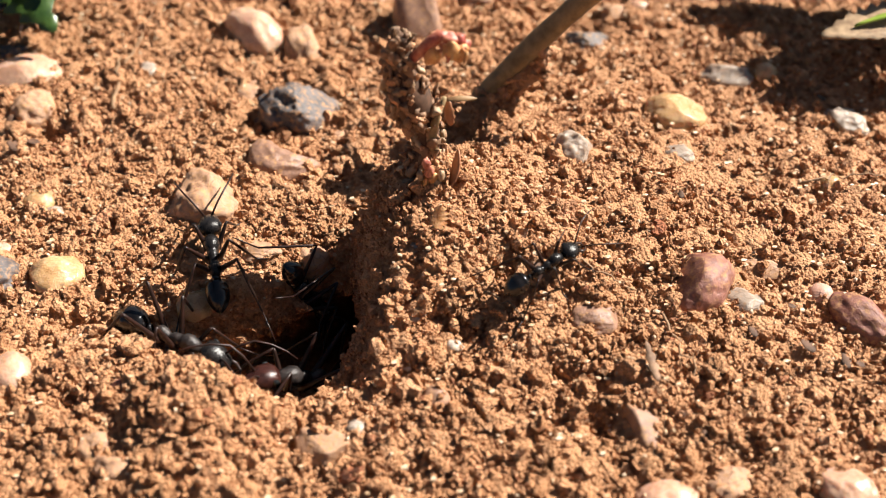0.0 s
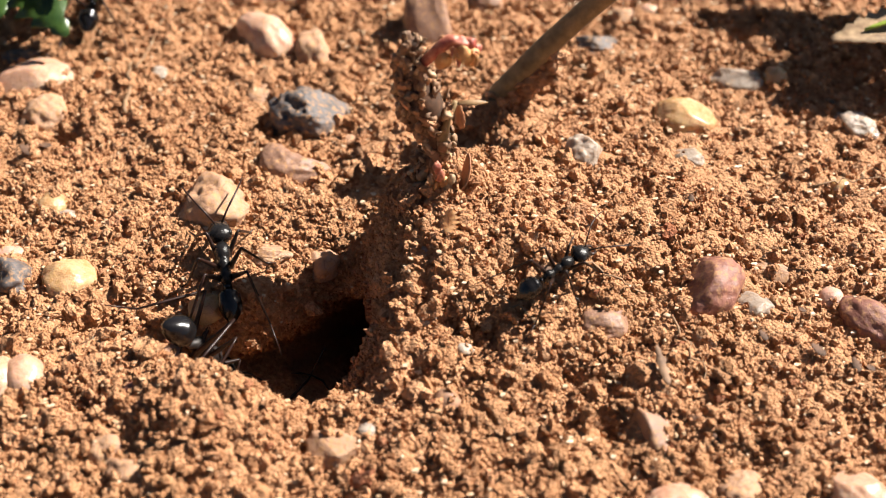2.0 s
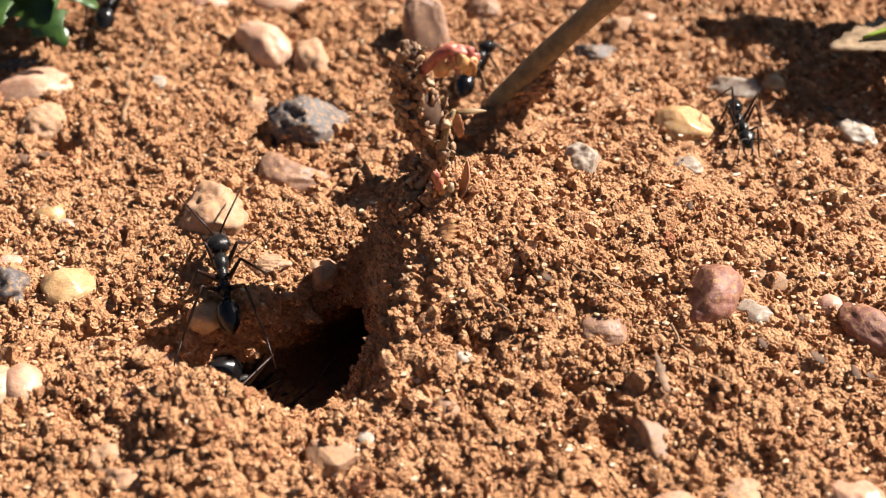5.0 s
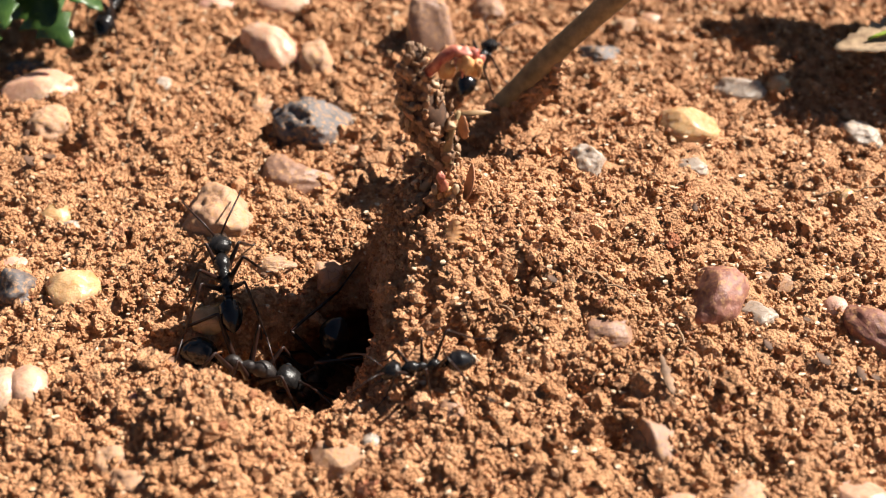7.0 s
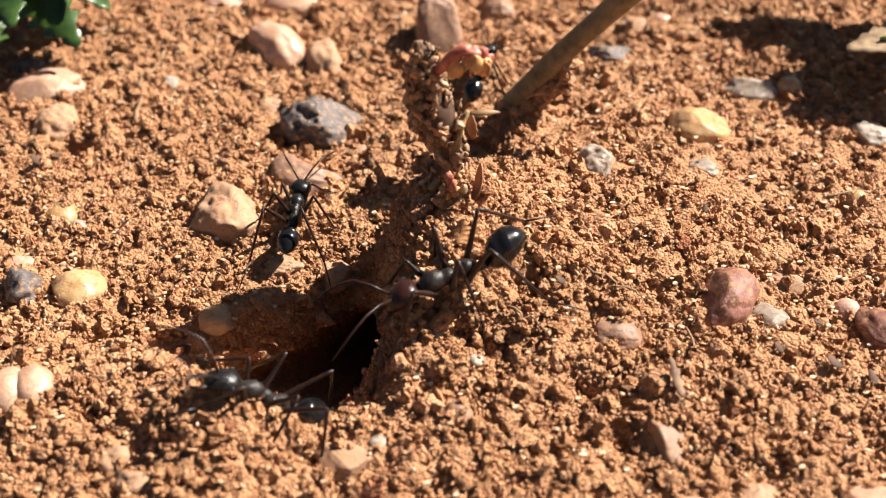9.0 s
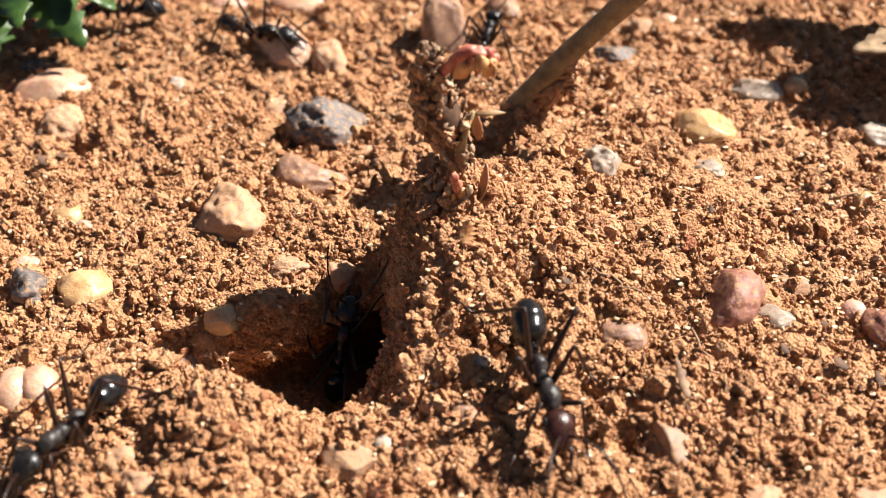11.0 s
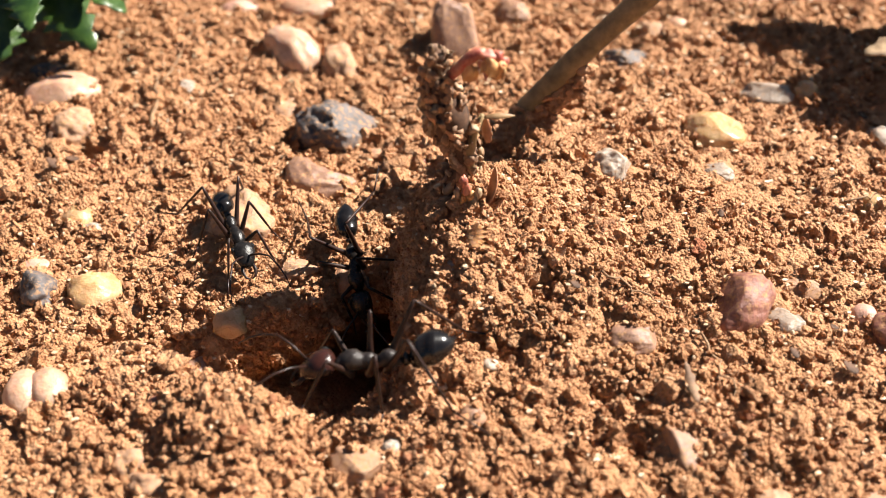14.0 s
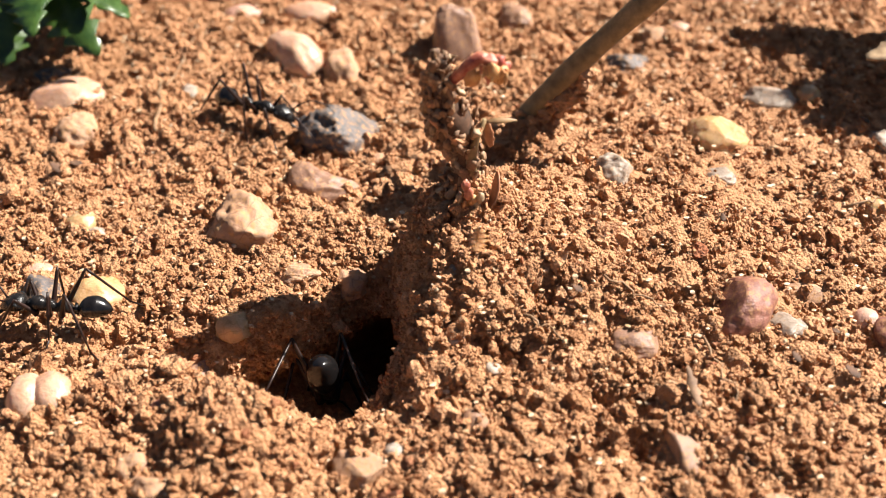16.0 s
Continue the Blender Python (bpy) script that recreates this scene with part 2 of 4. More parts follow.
BUDPALE = plain_material("yellow buds", (0.42, 0.15, 0.05), (0.60, 0.38, 0.15), 0.5, 1.5, 0.05, 0.2)
DRYLEAF = plain_material("dry orange leaf", (0.20, 0.07, 0.03), (0.46, 0.21, 0.10), 0.5, 0.9, 0.05, 0.2)
AMBERLEAF = plain_material("translucent amber leaf", (0.42, 0.20, 0.08), (0.62, 0.36, 0.19), 0.35, 2.2, 0.12, 0.5)
STRAW = plain_material("straw leaf", (0.16, 0.085, 0.035), (0.36, 0.22, 0.10), 0.55, 0.9, 0.04, 0.1)
# colours the scraps, and the stalk's core as shade between its husks
CHAR_AND_SHADE = plain_material("charred scrap and shaded core", (0.03, 0.016, 0.009), (0.13, 0.06, 0.03), 0.8, 1.5, 0.05)
GREEN = plain_material("green leaf", (0.012, 0.035, 0.008), (0.06, 0.11, 0.02), 0.35, 0.6, 0.08, 0.1)
LIME = plain_material("lime leaf", (0.16, 0.26, 0.02), (0.34, 0.42, 0.06), 0.4, 0.6, 0.05, 0.1)
FIBRE = plain_material("dry fibre", (0.15, 0.08, 0.04), (0.34, 0.20, 0.10), 0.7, 1.5, 0.03)


# ---- mesh helpers; shapes are given in millimetres ----
def part(name, bm, material, parent=None, label="", smooth=True):
    me = bpy.data.meshes.new(name)
    bmesh.ops.recalc_face_normals(bm, faces=bm.faces)
    bm.to_mesh(me)
    bm.free()
    me.transform(Matrix.Scale(MM, 4))
    me.materials.append(material)
    if smooth:
        me.polygons.foreach_set("use_smooth", [True] * len(me.polygons))
    ob = new(name, me)
    if parent:
        ob.parent = parent
    if label:
        ob["label"] = label
    return ob


def loft(bm, rings, seg=12):
    """A closed skin through rings of (centre, axis right, axis up), each an ellipse."""
    loops = []
    for c, a, b in rings:
        c, a, b = Vector(c), Vector(a), Vector(b)
        loops.append([bm.verts.new(c + a * math.cos(2 * math.pi * k / seg) + b * math.sin(2 * math.pi * k / seg)) for k in range(seg)])
    for p, q in zip(loops, loops[1:]):
        for k in range(seg):
            bm.faces.new((p[k], p[(k + 1) % seg], q[(k + 1) % seg], q[k]))
    bm.faces.new(loops[0][::-1])
    bm.faces.new(loops[-1])


def along_y(bm, profile, seg=14):
    """Body of revolution along y: (y, z, half width, half height)."""
    loft(bm, [((0, y, z), (w, 0, 0), (0, 0, h)) for y, z, w, h in profile], seg)


def tube(bm, pts, radii, seg=7):
    """A tapered tube through points."""
    pts = [Vector(p) for p in pts]
    rings = []
    for i, p in enumerate(pts):
        d = (pts[min(i + 1, len(pts) - 1)] - pts[max(i - 1, 0)]).normalized()
        ref = Vector((0, 0, 1)) if abs(d.z) < 0.9 else Vector((1, 0, 0))
        a = d.cross(ref).normalized()
        rings.append((p, a * radii[i], a.cross(d) * radii[i]))
    loft(bm, rings, seg)


def lump(bm, size, seed, rough=0.18, sub=3, flat=None, grain=0.05, deep=0.62):
    """A worn stone: a ball pushed about by noise, with a few planed faces."""
    r = random.Random(seed)
    res = bmesh.ops.create_icosphere(bm, subdivisions=sub, radius=1.0)
    off = Vector((r.uniform(-50, 50), r.uniform(-50, 50), r.uniform(-50, 50)))
    cuts = [(Vector((r.gauss(0, 1), r.gauss(0, 1), r.gauss(0, 1))).normalized(), r.uniform(deep, deep + 0.24)) for _ in range(flat or 0)]
    for v in res["verts"]:
        p = v.co.copy()
        k = 1 + rough * noise.noise(p * 1.3 + off) + rough * 0.5 * noise.noise(p * 2.9 + off) + grain * noise.noise(p * 7 + off)
        p = p * k
        for n, d in cuts:
            h = p.dot(n)
            if h > d:
                p -= n * (h - d) * 0.85
        v.co = Vector((p.x * size[0], p.y * size[1], p.z * size[2]))
    return res["verts"]


def at(x, y, up=0.0, rx=0, ry=0, rz=0):
    """A pose on the ground at x, y in millimetres."""
    return pose(x * MM, y * MM, (float(ground_z(x, y)) + up) * MM, rx, ry, rz)


# ---- ground ----
def axis(lo, hi, step, far):
    core = list(np.arange(lo, hi + step / 2, step))
    out, s, v = [], step, hi
    while v < far:
        s *= 1.38
        v += s
        out.append(v)
    left, s, v = [], step, lo
    while v > -far:
        s *= 1.38
        v -= s
        left.append(v)
    return np.array(left[::-1] + core + out)


def splat(z, xs, ys, cx, cy, r, h):
    """Raise half-buried balls out of the ground grid."""
    for x, y, q, k in zip(cx, cy, r, h):
        i0, i1 = np.searchsorted(xs, (x - q, x + q))
        j0, j1 = np.searchsorted(ys, (y - q, y + q))
        if i1 <= i0 or j1 <= j0:
            continue
        d = ((xs[i0:i1, None] - x) ** 2 + (ys[None, j0:j1] - y) ** 2) / (q * q)
        cap = k * np.sqrt(np.clip(1 - d, 0, 1))
        z[i0:i1, j0:j1] = np.maximum(z[i0:i1, j0:j1], cap)


def compact(x, y):
    """Where the soil is trodden flat, 0 to 1."""
    return np.clip(0.9 * bump(x, y, 21, 5, 9, 9) + 0.35 * vnoise(x, y, 14, 6.0), 0, 0.9)


def in_pit(x, y):
    """The hollow where the soil is fine."""
    return ((x + 9.3) / 6.3) ** 2 + ((y + 4.8) / 6.2) ** 2 < 1


def slanted(x, y, z):
    deep = np.clip(-z - 3.0, 0, 20) * (bump(x, y, -8.0, -7.7, 5.5, 5.0) > 0.1)
    return x + 0.3 * deep, y + 1.25 * deep


def build_ground():
    rs = np.random.RandomState(11)
    xs, ys = axis(-40, 40, 0.13, 4000), axis(-22, 37, 0.13, 4000)
    gx, gy = np.meshgrid(xs, ys, indexing="ij")
    z = ground_z(gx, gy)
    n = 30000
    cx, cy = rs.uniform(-41, 41, n), rs.uniform(-23, 38, n)
    r = np.clip(rs.lognormal(-1.35, 0.45, n), 0.14, 0.8)
    h = r * rs.uniform(0.15, 0.6, n)
    h *= np.where(in_pit(cx, cy), 0.4, 1.0)
    h *= np.where(compact(cx, cy) > rs.rand(n), 0.3, 1.0)
    d = np.zeros_like(z)
    splat(d, xs, ys, cx, cy, r, h)
    core = np.exp(-(np.maximum(np.abs(gx) - 40, 0) / 30) ** 2 - (np.maximum(np.abs(gy - 7) - 30, 0) / 30) ** 2)
    z = z + d + core * (0.2 * vnoise(gx, gy, 5, 1.1) + 0.11 * vnoise(gx, gy, 6, 0.42) + 0.07 * vnoise(gx, gy, 7, 0.2))
    # crumbs lean and overlap
    gx, gy = gx + core * 0.16 * vnoise(gx, gy, 8, 0.5), gy + core * 0.16 * vnoise(gx, gy, 9, 0.5)
    # the shaft slants back under the mound
    gx, gy = slanted(gx, gy, z)
    nx, ny = z.shape
    co = np.stack([gx, gy, z], -1).reshape(-1, 3) * MM
    idx = np.arange(nx * ny).reshape(nx, ny)
    quads = np.stack([idx[:-1, :-1], idx[1:, :-1], idx[1:, 1:], idx[:-1, 1:]], -1).reshape(-1, 4)
    ob = new("ground", quick_mesh("ground", co, quads))
    ob.data.materials.append(SOIL)
    tagged(ob, "orange sandy soil with a mound, a pit and a dark nest hole", "ground", kind="structure")
    return ob


def quick_mesh(name, co, faces):
    me = bpy.data.meshes.new(name)
    k = faces.shape[1]
    me.vertices.add(len(co))
    me.vertices.foreach_set("co", np.ascontiguousarray(co, np.float32).ravel())
    me.loops.add(faces.size)
    me.loops.foreach_set("vertex_index", np.ascontiguousarray(faces, np.int32).ravel())
    me.polygons.add(len(faces))
    me.polygons.foreach_set("loop_start", np.arange(0, faces.size, k, dtype=np.int32))
    me.polygons.foreach_set("use_smooth", np.ones(len(faces), bool))
    me.update(calc_edges=True)
    return me


def crumb_shapes(count, sub):
    shapes = []
    for s in range(count):
        bm = bmesh.new()
        lump(bm, (1.12, 0.95, 0.82), 900 + s, 0.75, sub, 1, 0.5)
        bm.verts.ensure_lookup_table()
        shapes.append((np.array([v.co[:] for v in bm.verts]), np.array([[v.index for v in f.verts] for f in bm.faces])))
        bm.free()
    return shapes


def clump_shapes(count):
    """Crumbs of a few grains baked together, of unit radius."""
    rs = np.random.RandomState(44)
    grains = crumb_shapes(6, 1)
    shapes = []
    for s in range(count):
        vs, fs, base, c = [], [], 0, np.zeros(3)
        for k in range(6 if s % 3 else 5):
            v, f = grains[(s + k) % 6]
            vs.append(v * rs.uniform(0.28, 0.52) + c)
            fs.append(f + base)
            base += len(v)
            step = rs.normal(size=3) * (1, 1, 0.8)
            c = (c if rs.rand() < 0.6 else np.zeros(3)) + 0.55 * step / np.linalg.norm(step)
        shapes.append((np.concatenate(vs), np.concatenate(fs)))
    return shapes


def in_reach(cx, cy):
    """The stretch of ground that is strewn with crumbs, wider at the back."""
    return np.abs(cx) < 25 + 0.3 * (cy + 20)


def build_crumbs():
    rs = np.random.RandomState(21)
    clumps, whole, small = clump_shapes(24), crumb_shapes(10, 2), crumb_shapes(10, 1)
    n = 44000
    cx, cy = rs.uniform(-38, 38, n), rs.uniform(-20, 34, n)
    big = rs.rand(n) < 0.46
    # more on the steep wall round the pit
    m = 42000
    sx, sy = rs.uniform(-16, 2, m), rs.uniform(-14, 5, m)
    steep = np.hypot(ground_z(sx + 0.1, sy) - ground_z(sx - 0.1, sy), ground_z(sx, sy + 0.1) - ground_z(sx, sy - 0.1)) / 0.2
    extra = rs.rand(m) * 5.0 < steep - 0.45
    cx, cy = np.concatenate([cx, sx[extra]]), np.concatenate([cy, sy[extra]])
    big = np.concatenate([big, rs.rand(extra.sum()) < 0.15])
    big &= ~in_pit(cx, cy) | (rs.rand(len(cx)) < 0.2)
    stays = (ground_z(cx, cy) > -8.0) & in_reach(cx, cy)
    cx, cy, big = cx[stays], cy[stays], big[stays]
    n = len(cx)
    r = np.where(big, np.clip(rs.lognormal(-1.12, 0.36, n), 0.18, 0.75), np.clip(rs.lognormal(-1.9, 0.36, n), 0.09, 0.4))
    flat = compact(cx, cy) > rs.rand(n)
    r = np.where(flat, r * 0.75, r)
    cz = ground_z(cx, cy) + 0.12 + r * rs.uniform(-0.2, 0.45, n) - 0.3 * flat
    cx, cy = slanted(cx, cy, cz)
    rot = rs.normal(size=(n, 4))
    rot /= np.linalg.norm(rot, axis=1)[:, None]
    vs, fs, base = [], [], 0
    for i in range(n):
        v, f = (clumps[i % 24] if i % 9 else whole[i % 10]) if big[i] else small[i % 10]
        w, x, y, z = rot[i]
        R = np.array([[1 - 2 * (y * y + z * z), 2 * (x * y - z * w), 2 * (x * z + y * w)],
                      [2 * (x * y + z * w), 1 - 2 * (x * x + z * z), 2 * (y * z - x * w)],
                      [2 * (x * z - y * w), 2 * (y * z + x * w), 1 - 2 * (x * x + y * y)]])
        vs.append((v * r[i]) @ R.T + (cx[i], cy[i], cz[i]))
        fs.append(f + base)
        base += len(v)
    me = quick_mesh("soil_crumbs", np.concatenate(vs) * MM, np.concatenate(fs))
    me.polygons.foreach_set("use_smooth", np.zeros(len(me.polygons), bool))
    ob = new("soil_crumbs", me)
    ob.data.materials.append(CRUMB)
    tagged(ob, "loose orange sandy soil crumbs covering the ground", "soil crumbs", kind="stuff")


def build_glints():
    """Loose sand grains of clear quartz."""
    rs = np.random.RandomState(31)
    shapes = crumb_shapes(4, 1)
    n = 2600
    cx, cy = rs.uniform(-36, 36, n), rs.uniform(-20, 34, n)
    r = rs.uniform(0.06, 0.17, n)
    cz = ground_z(cx, cy) + rs.uniform(0.2, 0.62, n)
    cz = np.where(cz < -2.6, -30.0, cz)
    vs = [shapes[i % 4][0] * r[i] + (cx[i], cy[i], cz[i]) for i in range(n)]
    k = len(shapes[0][0])
    fs = [shapes[i % 4][1] + i * k for i in range(n)]
    me = quick_mesh("sand_grains", np.concatenate(vs) * MM, np.concatenate(fs))
    me.polygons.foreach_set("use_smooth", np.zeros(len(me.polygons), bool))
    ob = new("sand_grains", me)
    ob.data.materials.append(GLINT)
    tagged(ob, "tiny clear quartz sand grains glinting on the soil", "sand grains", kind="stuff")


build_ground()
build_crumbs()
build_glints()


# ---- pebbles ----
STONE_SHAPE = {  # unevenness, grain, depth of the planed faces
    "cream": (0.10, 0.012, 0.72), "pink": (0.14, 0.02, 0.7), "mauve": (0.18, 0.03, 0.66), "tan": (0.26, 0.06, 0.6), "brown": (0.22, 0.04, 0.62),
    "grey": (0.34, 0.13, 0.6), "red": (0.13, 0.03, 0.62), "amber": (0.12, 0.02, 0.68), "quartz": (0.26, 0.05, 0.58),
}


def pebble(stone, x, y, w, d, h, rz, cuts, seed, label, bend=0.0):
    """One stone, sunk a little into the soil; half sizes in millimetres. bend: curved like a kidney."""
    bm = bmesh.new()
    rough, grain, deep = STONE_SHAPE[stone]
    verts = lump(bm, (w, d, h), seed, rough, 5 if w > 1.4 else 4 if w > 0.8 else 3, cuts, grain, deep)
    for v in verts:
        u = v.co.x / w
        v.co.y += bend * d * (u * u - 0.4)
        v.co.z += 0.35 * bend * h * (u * u - 0.4)
    ob = part("pebble", bm, STONES[stone])
    ob.matrix_world = at(x, y, h * (-0.45 if "flat" in label or "flush" in label else -0.02), 0, 0, rz)
    tagged(ob, label, "stone", "pebbles in the soil")


def slab_stone(x, y, w, d, h, lean, rz, label):
    """A flat stone with straight sides, half buried."""
    bm = bmesh.new()
    bmesh.ops.create_icosphere(bm, subdivisions=5, radius=1.0)
    for v in bm.verts:
        p = Vector([math.copysign(abs(c) ** 0.55, c) for c in v.co])
        k = 1 + 0.16 * noise.noise(p * 1.2) + 0.06 * noise.noise(p * 3.5) + 0.02 * noise.noise(p * 9)
        v.co = Vector((p.x * w * k * (1 - 0.18 * p.z), p.y * d * k, p.z * h * k - 0.35 * p.x))
    ob = part("pebble", bm, STONES["mauve"])
    ob.matrix_world = at(x, y, h * 0.2, lean, 0, rz)
    tagged(ob, label, "stone", "pebbles in the soil")


pebble("cream", -14.1, 22.7, 2.75, 1.75, 1.95, -46, 0, 1, "smooth cream pebble with a pink blush")
pebble("tan", -10.3, 21.0, 1.37, 2.02, 1.58, 10, 1, 2, "dusty tan pebble half sunk in soil")
pebble("cream", -13.4, 28.5, 2.28, 1.23, 0.96, 0, 0, 3, "smooth cream pebble in the sandy soil")
pebble("pink", -18.8, 28.7, 1.57, 0.94, 0.73, 0, 0, 4, "small pinkish pebble in the sandy soil")
pebble("brown", 2.5, 26.8, 1.51, 1.63, 1.30, 40, 1, 5, "small brown stone behind the stalk")
pebble("cream", -30.0, 17.3, 2.94, 1.95, 1.52, 12, 2, 6, "broad cream stone with a smooth top")
pebble("tan", -28.2, 13.1, 1.74, 1.68, 1.31, 0, 1, 7, "dusty tan stone buried under sand")
pebble("grey", -31.7, 20.0, 1.45, 1.14, 0.88, 0, 2, 8, "dull grey brown stone under the leaf")
pebble("grey", -10.1, 13.2, 2.75, 2.3, 2.35, -12, 5, 9, "dark grey rough stone dusted with sand")
pebble("mauve", -11.0, 8.1, 2.3, 1.6, 1.65, -36, 0, 10, "smooth pinkish brown pebble curved like a kidney", bend=0.75)
pebble("tan", -15.3, 3.7, 2.2, 2.75, 2.25, 18, 4, 112, "pale cream rock with angular faces")
pebble("tan", -13.6, 16.1, 1.40, 1.21, 0.94, 20, 3, 13, "dull tan stone chip flush with soil")
pebble("amber", -23.5, -2.2, 1.80, 1.80, 1.5, 12, 4, 214, "translucent amber quartz pebble")
pebble("grey", -26.7, -2.2, 1.24, 1.56, 1.22, 10, 2, 15, "dull grey pebble in sandy soil")
pebble("pink", -27.6, 0.1, 1.05, 0.65, 0.51, 0, 1, 16, "small orange pink pebble")
pebble("cream", -23.6, -10.8, 1.19, 1.40, 1.17, 20, 0, 117, "rounded cream pebble with cracks")
pebble("cream", -24.9, -11.0, 1.20, 1.45, 1.25, 0, 0, 118, "cream pebble beside its twin")
pebble("tan", -11.6, -0.3, 1.48, 0.79, 0.62, 4, 1, 19, "low tan pebble at the edge of shade")
pebble("tan", -8.2, 0.2, 1.06, 1.19, 0.93, 10, 1, 20, "tan pebble at the edge of the pit")
pebble("amber", -14.8, -4.2, 1.37, 1.16, 0.90, -22, 4, 21, "pale glassy pebble on the pit slope")
pebble("mauve", -16.5, -7.1, 0.87, 0.87, 0.68, 5, 4, 22, "small tan pebble on the pit slope")
pebble("amber", 15.7, 11.9, 2.05, 1.78, 1.39, -24, 2, 23, "honey yellow quartz pebble half buried")
pebble("quartz", 8.3, 6.5, 1.72, 1.35, 1.55, -6, 5, 124, "white quartz stone with dark cracks")
pebble("quartz", 15.4, 7.4, 0.98, 0.68, 0.53, -25, 3, 25, "pale quartz chip pressed into soil")
pebble("red", 14.9, -4.6, 1.89, 2.30, 1.84, -38, 5, 26, "dark red rough stone")
pebble("quartz", 17.4, -5.5, 1.08, 1.03, 0.80, -25, 5, 27, "clear glassy quartz chip beside a red stone")
pebble("pink", 22.2, -4.4, 0.77, 0.71, 0.55, 0, 0, 28, "small round orange pink pebble")
pebble("red", 24.2, -6.3, 2.28, 1.44, 1.15, -42, 2, 29, "red brown oblong stone")
pebble("quartz", 27.4, 11.9, 1.56, 1.10, 0.88, -30, 2, 30, "cloudy quartz pebble in soil")
pebble("quartz", 20.4, 17.3, 1.85, 1.23, 0.96, 5, 3, 31, "cloudy grey quartz chip")
pebble("amber", 23.0, 17.3, 0.85, 0.86, 0.67, 0, 0, 32, "small yellow pebble in soil")
pebble("grey", 10.7, 22.0, 1.90, 1.56, 1.21, -10, 4, 33, "dark purple grey stone")
pebble("mauve", 8.3, -7.5, 1.80, 1.09, 0.85, 5, 5, 34, "flat dusty pink stone chip in soil")
pebble("brown", 10.6, -13.8, 1.18, 2.03, 1.58, 22, 3, 135, "flat rough brown stone sunk in loose soil")
pebble("tan", -6.2, -15.1, 1.46, 1.16, 0.91, -15, 5, 36, "angular tan stone in front of the hole")
pebble("cream", 11.5, -17.9, 1.74, 1.12, 0.86, 0, 2, 37, "pale cream stone at the front")
pebble("tan", 14.9, -17.2, 1.46, 1.06, 0.82, 20, 2, 38, "yellow tan stone at the front")
pebble("cream", 20.8, -17.5, 1.60, 1.28, 0.99, -25, 2, 39, "pale grey cream stone at the front")
pebble("brown", -0.4, -12.6, 0.79, 0.83, 0.64, 0, 3, 40, "small brown stone below the mound")
pebble("quartz", -4.6, -14.3, 0.57, 0.56, 0.43, 0, 2, 41, "small grey quartz grain in soil")
pebble("quartz", 0.5, -9.3, 0.56, 0.51, 0.40, 0, 2, 42, "small pale quartz grain")
pebble("tan", -18.3, -15.4, 1.04, 0.91, 0.71, 0, 2, 43, "tan lump of stone in loose soil")
pebble("tan", -16.9, -16.7, 1.02, 0.96, 0.75, 20, 2, 44, "brown tan lump in loose soil")
pebble("quartz", -1.6, -7.2, 0.63, 0.63, 0.49, 0, 2, 45, "pale glassy grain on the mound")
pebble("tan", 18.9, -2.5, 1.51, 0.81, 0.63, -10, 4, 46, "flat pink tinged stone chip")
pebble("amber", -25.9, 4.4, 1.02, 0.92, 0.71, 0, 1, 47, "small yellow brown pebble")
pebble("quartz", -24.8, 3.4, 0.72, 0.63, 0.49, 0, 1, 48, "small glassy pebble in soil")
pebble("red", -3.9, 9.7, 0.64, 0.71, 0.55, 0, 1, 49, "small orange red pebble by the stalk")
pebble("amber", 24.9, 5.3, 0.80, 0.72, 0.56, 0, 1, 50, "small yellow pebble on the slope")
pebble("quartz", -1.6, -3.8, 0.42, 0.43, 0.33, 0, 2, 51, "tiny pale grain on the mound wall")
pebble("red", -17.2, -12.0, 0.67, 0.44, 0.34, 0, 2, 52, "small reddish chip on the rim")
pebble("amber", 23.5, -14.2, 0.60, 0.83, 0.64, 0, 1, 53, "small orange pebble in soil")
pebble("tan", 13.2, 25.4, 1.30, 0.95, 0.73, 0, 2, 54, "dusty tan stone far back")
pebble("cream", 15.1, 26.6, 0.87, 0.72, 0.56, 0, 1, 55, "small cream pebble far back")
pebble("quartz", -21.3, 17.9, 0.81, 0.67, 0.52, 0, 1, 56, "small glassy grain in soil")
pebble("tan", -7.1, 11.0, 0.58, 0.51, 0.39, 0, 1, 57, "small tan grain in soil")
slab_stone(-1.8, 22.9, 1.8, 1.3, 2.9, -30, 8, "flat pinkish mauve stone leaning in the soil")


# ---- dry plant on the mound ----
STALK = [  # centre x, height and half width up the stalk
    (-1.00, 4.6, 1.75), (-1.03, 6.3, 1.25), (-0.92, 7.4, 0.95), (-1.02, 8.7, 0.95), (-1.39, 9.5, 1.05), (-1.6, 10.3, 1.35),
    (-1.72, 11.1, 1.42), (-1.99, 11.9, 1.15), (-2.23, 12.7, 0.88), (-2.33, 13.6, 0.8), (-2.31, 14.5, 0.55), (-2.24, 15.1, 0.38),
]


def spine(p):
    """The stalk's centre line at 0 to 1 and its half width, millimetres."""
    k = [i / (len(STALK) - 1) for i in range(len(STALK))]
    x, z, w = (float(np.interp(p, k, [row[c] for row in STALK])) for c in range(3))
    return Vector((x, 1.0 + 0.15 * math.sin(p * 7), z)), w


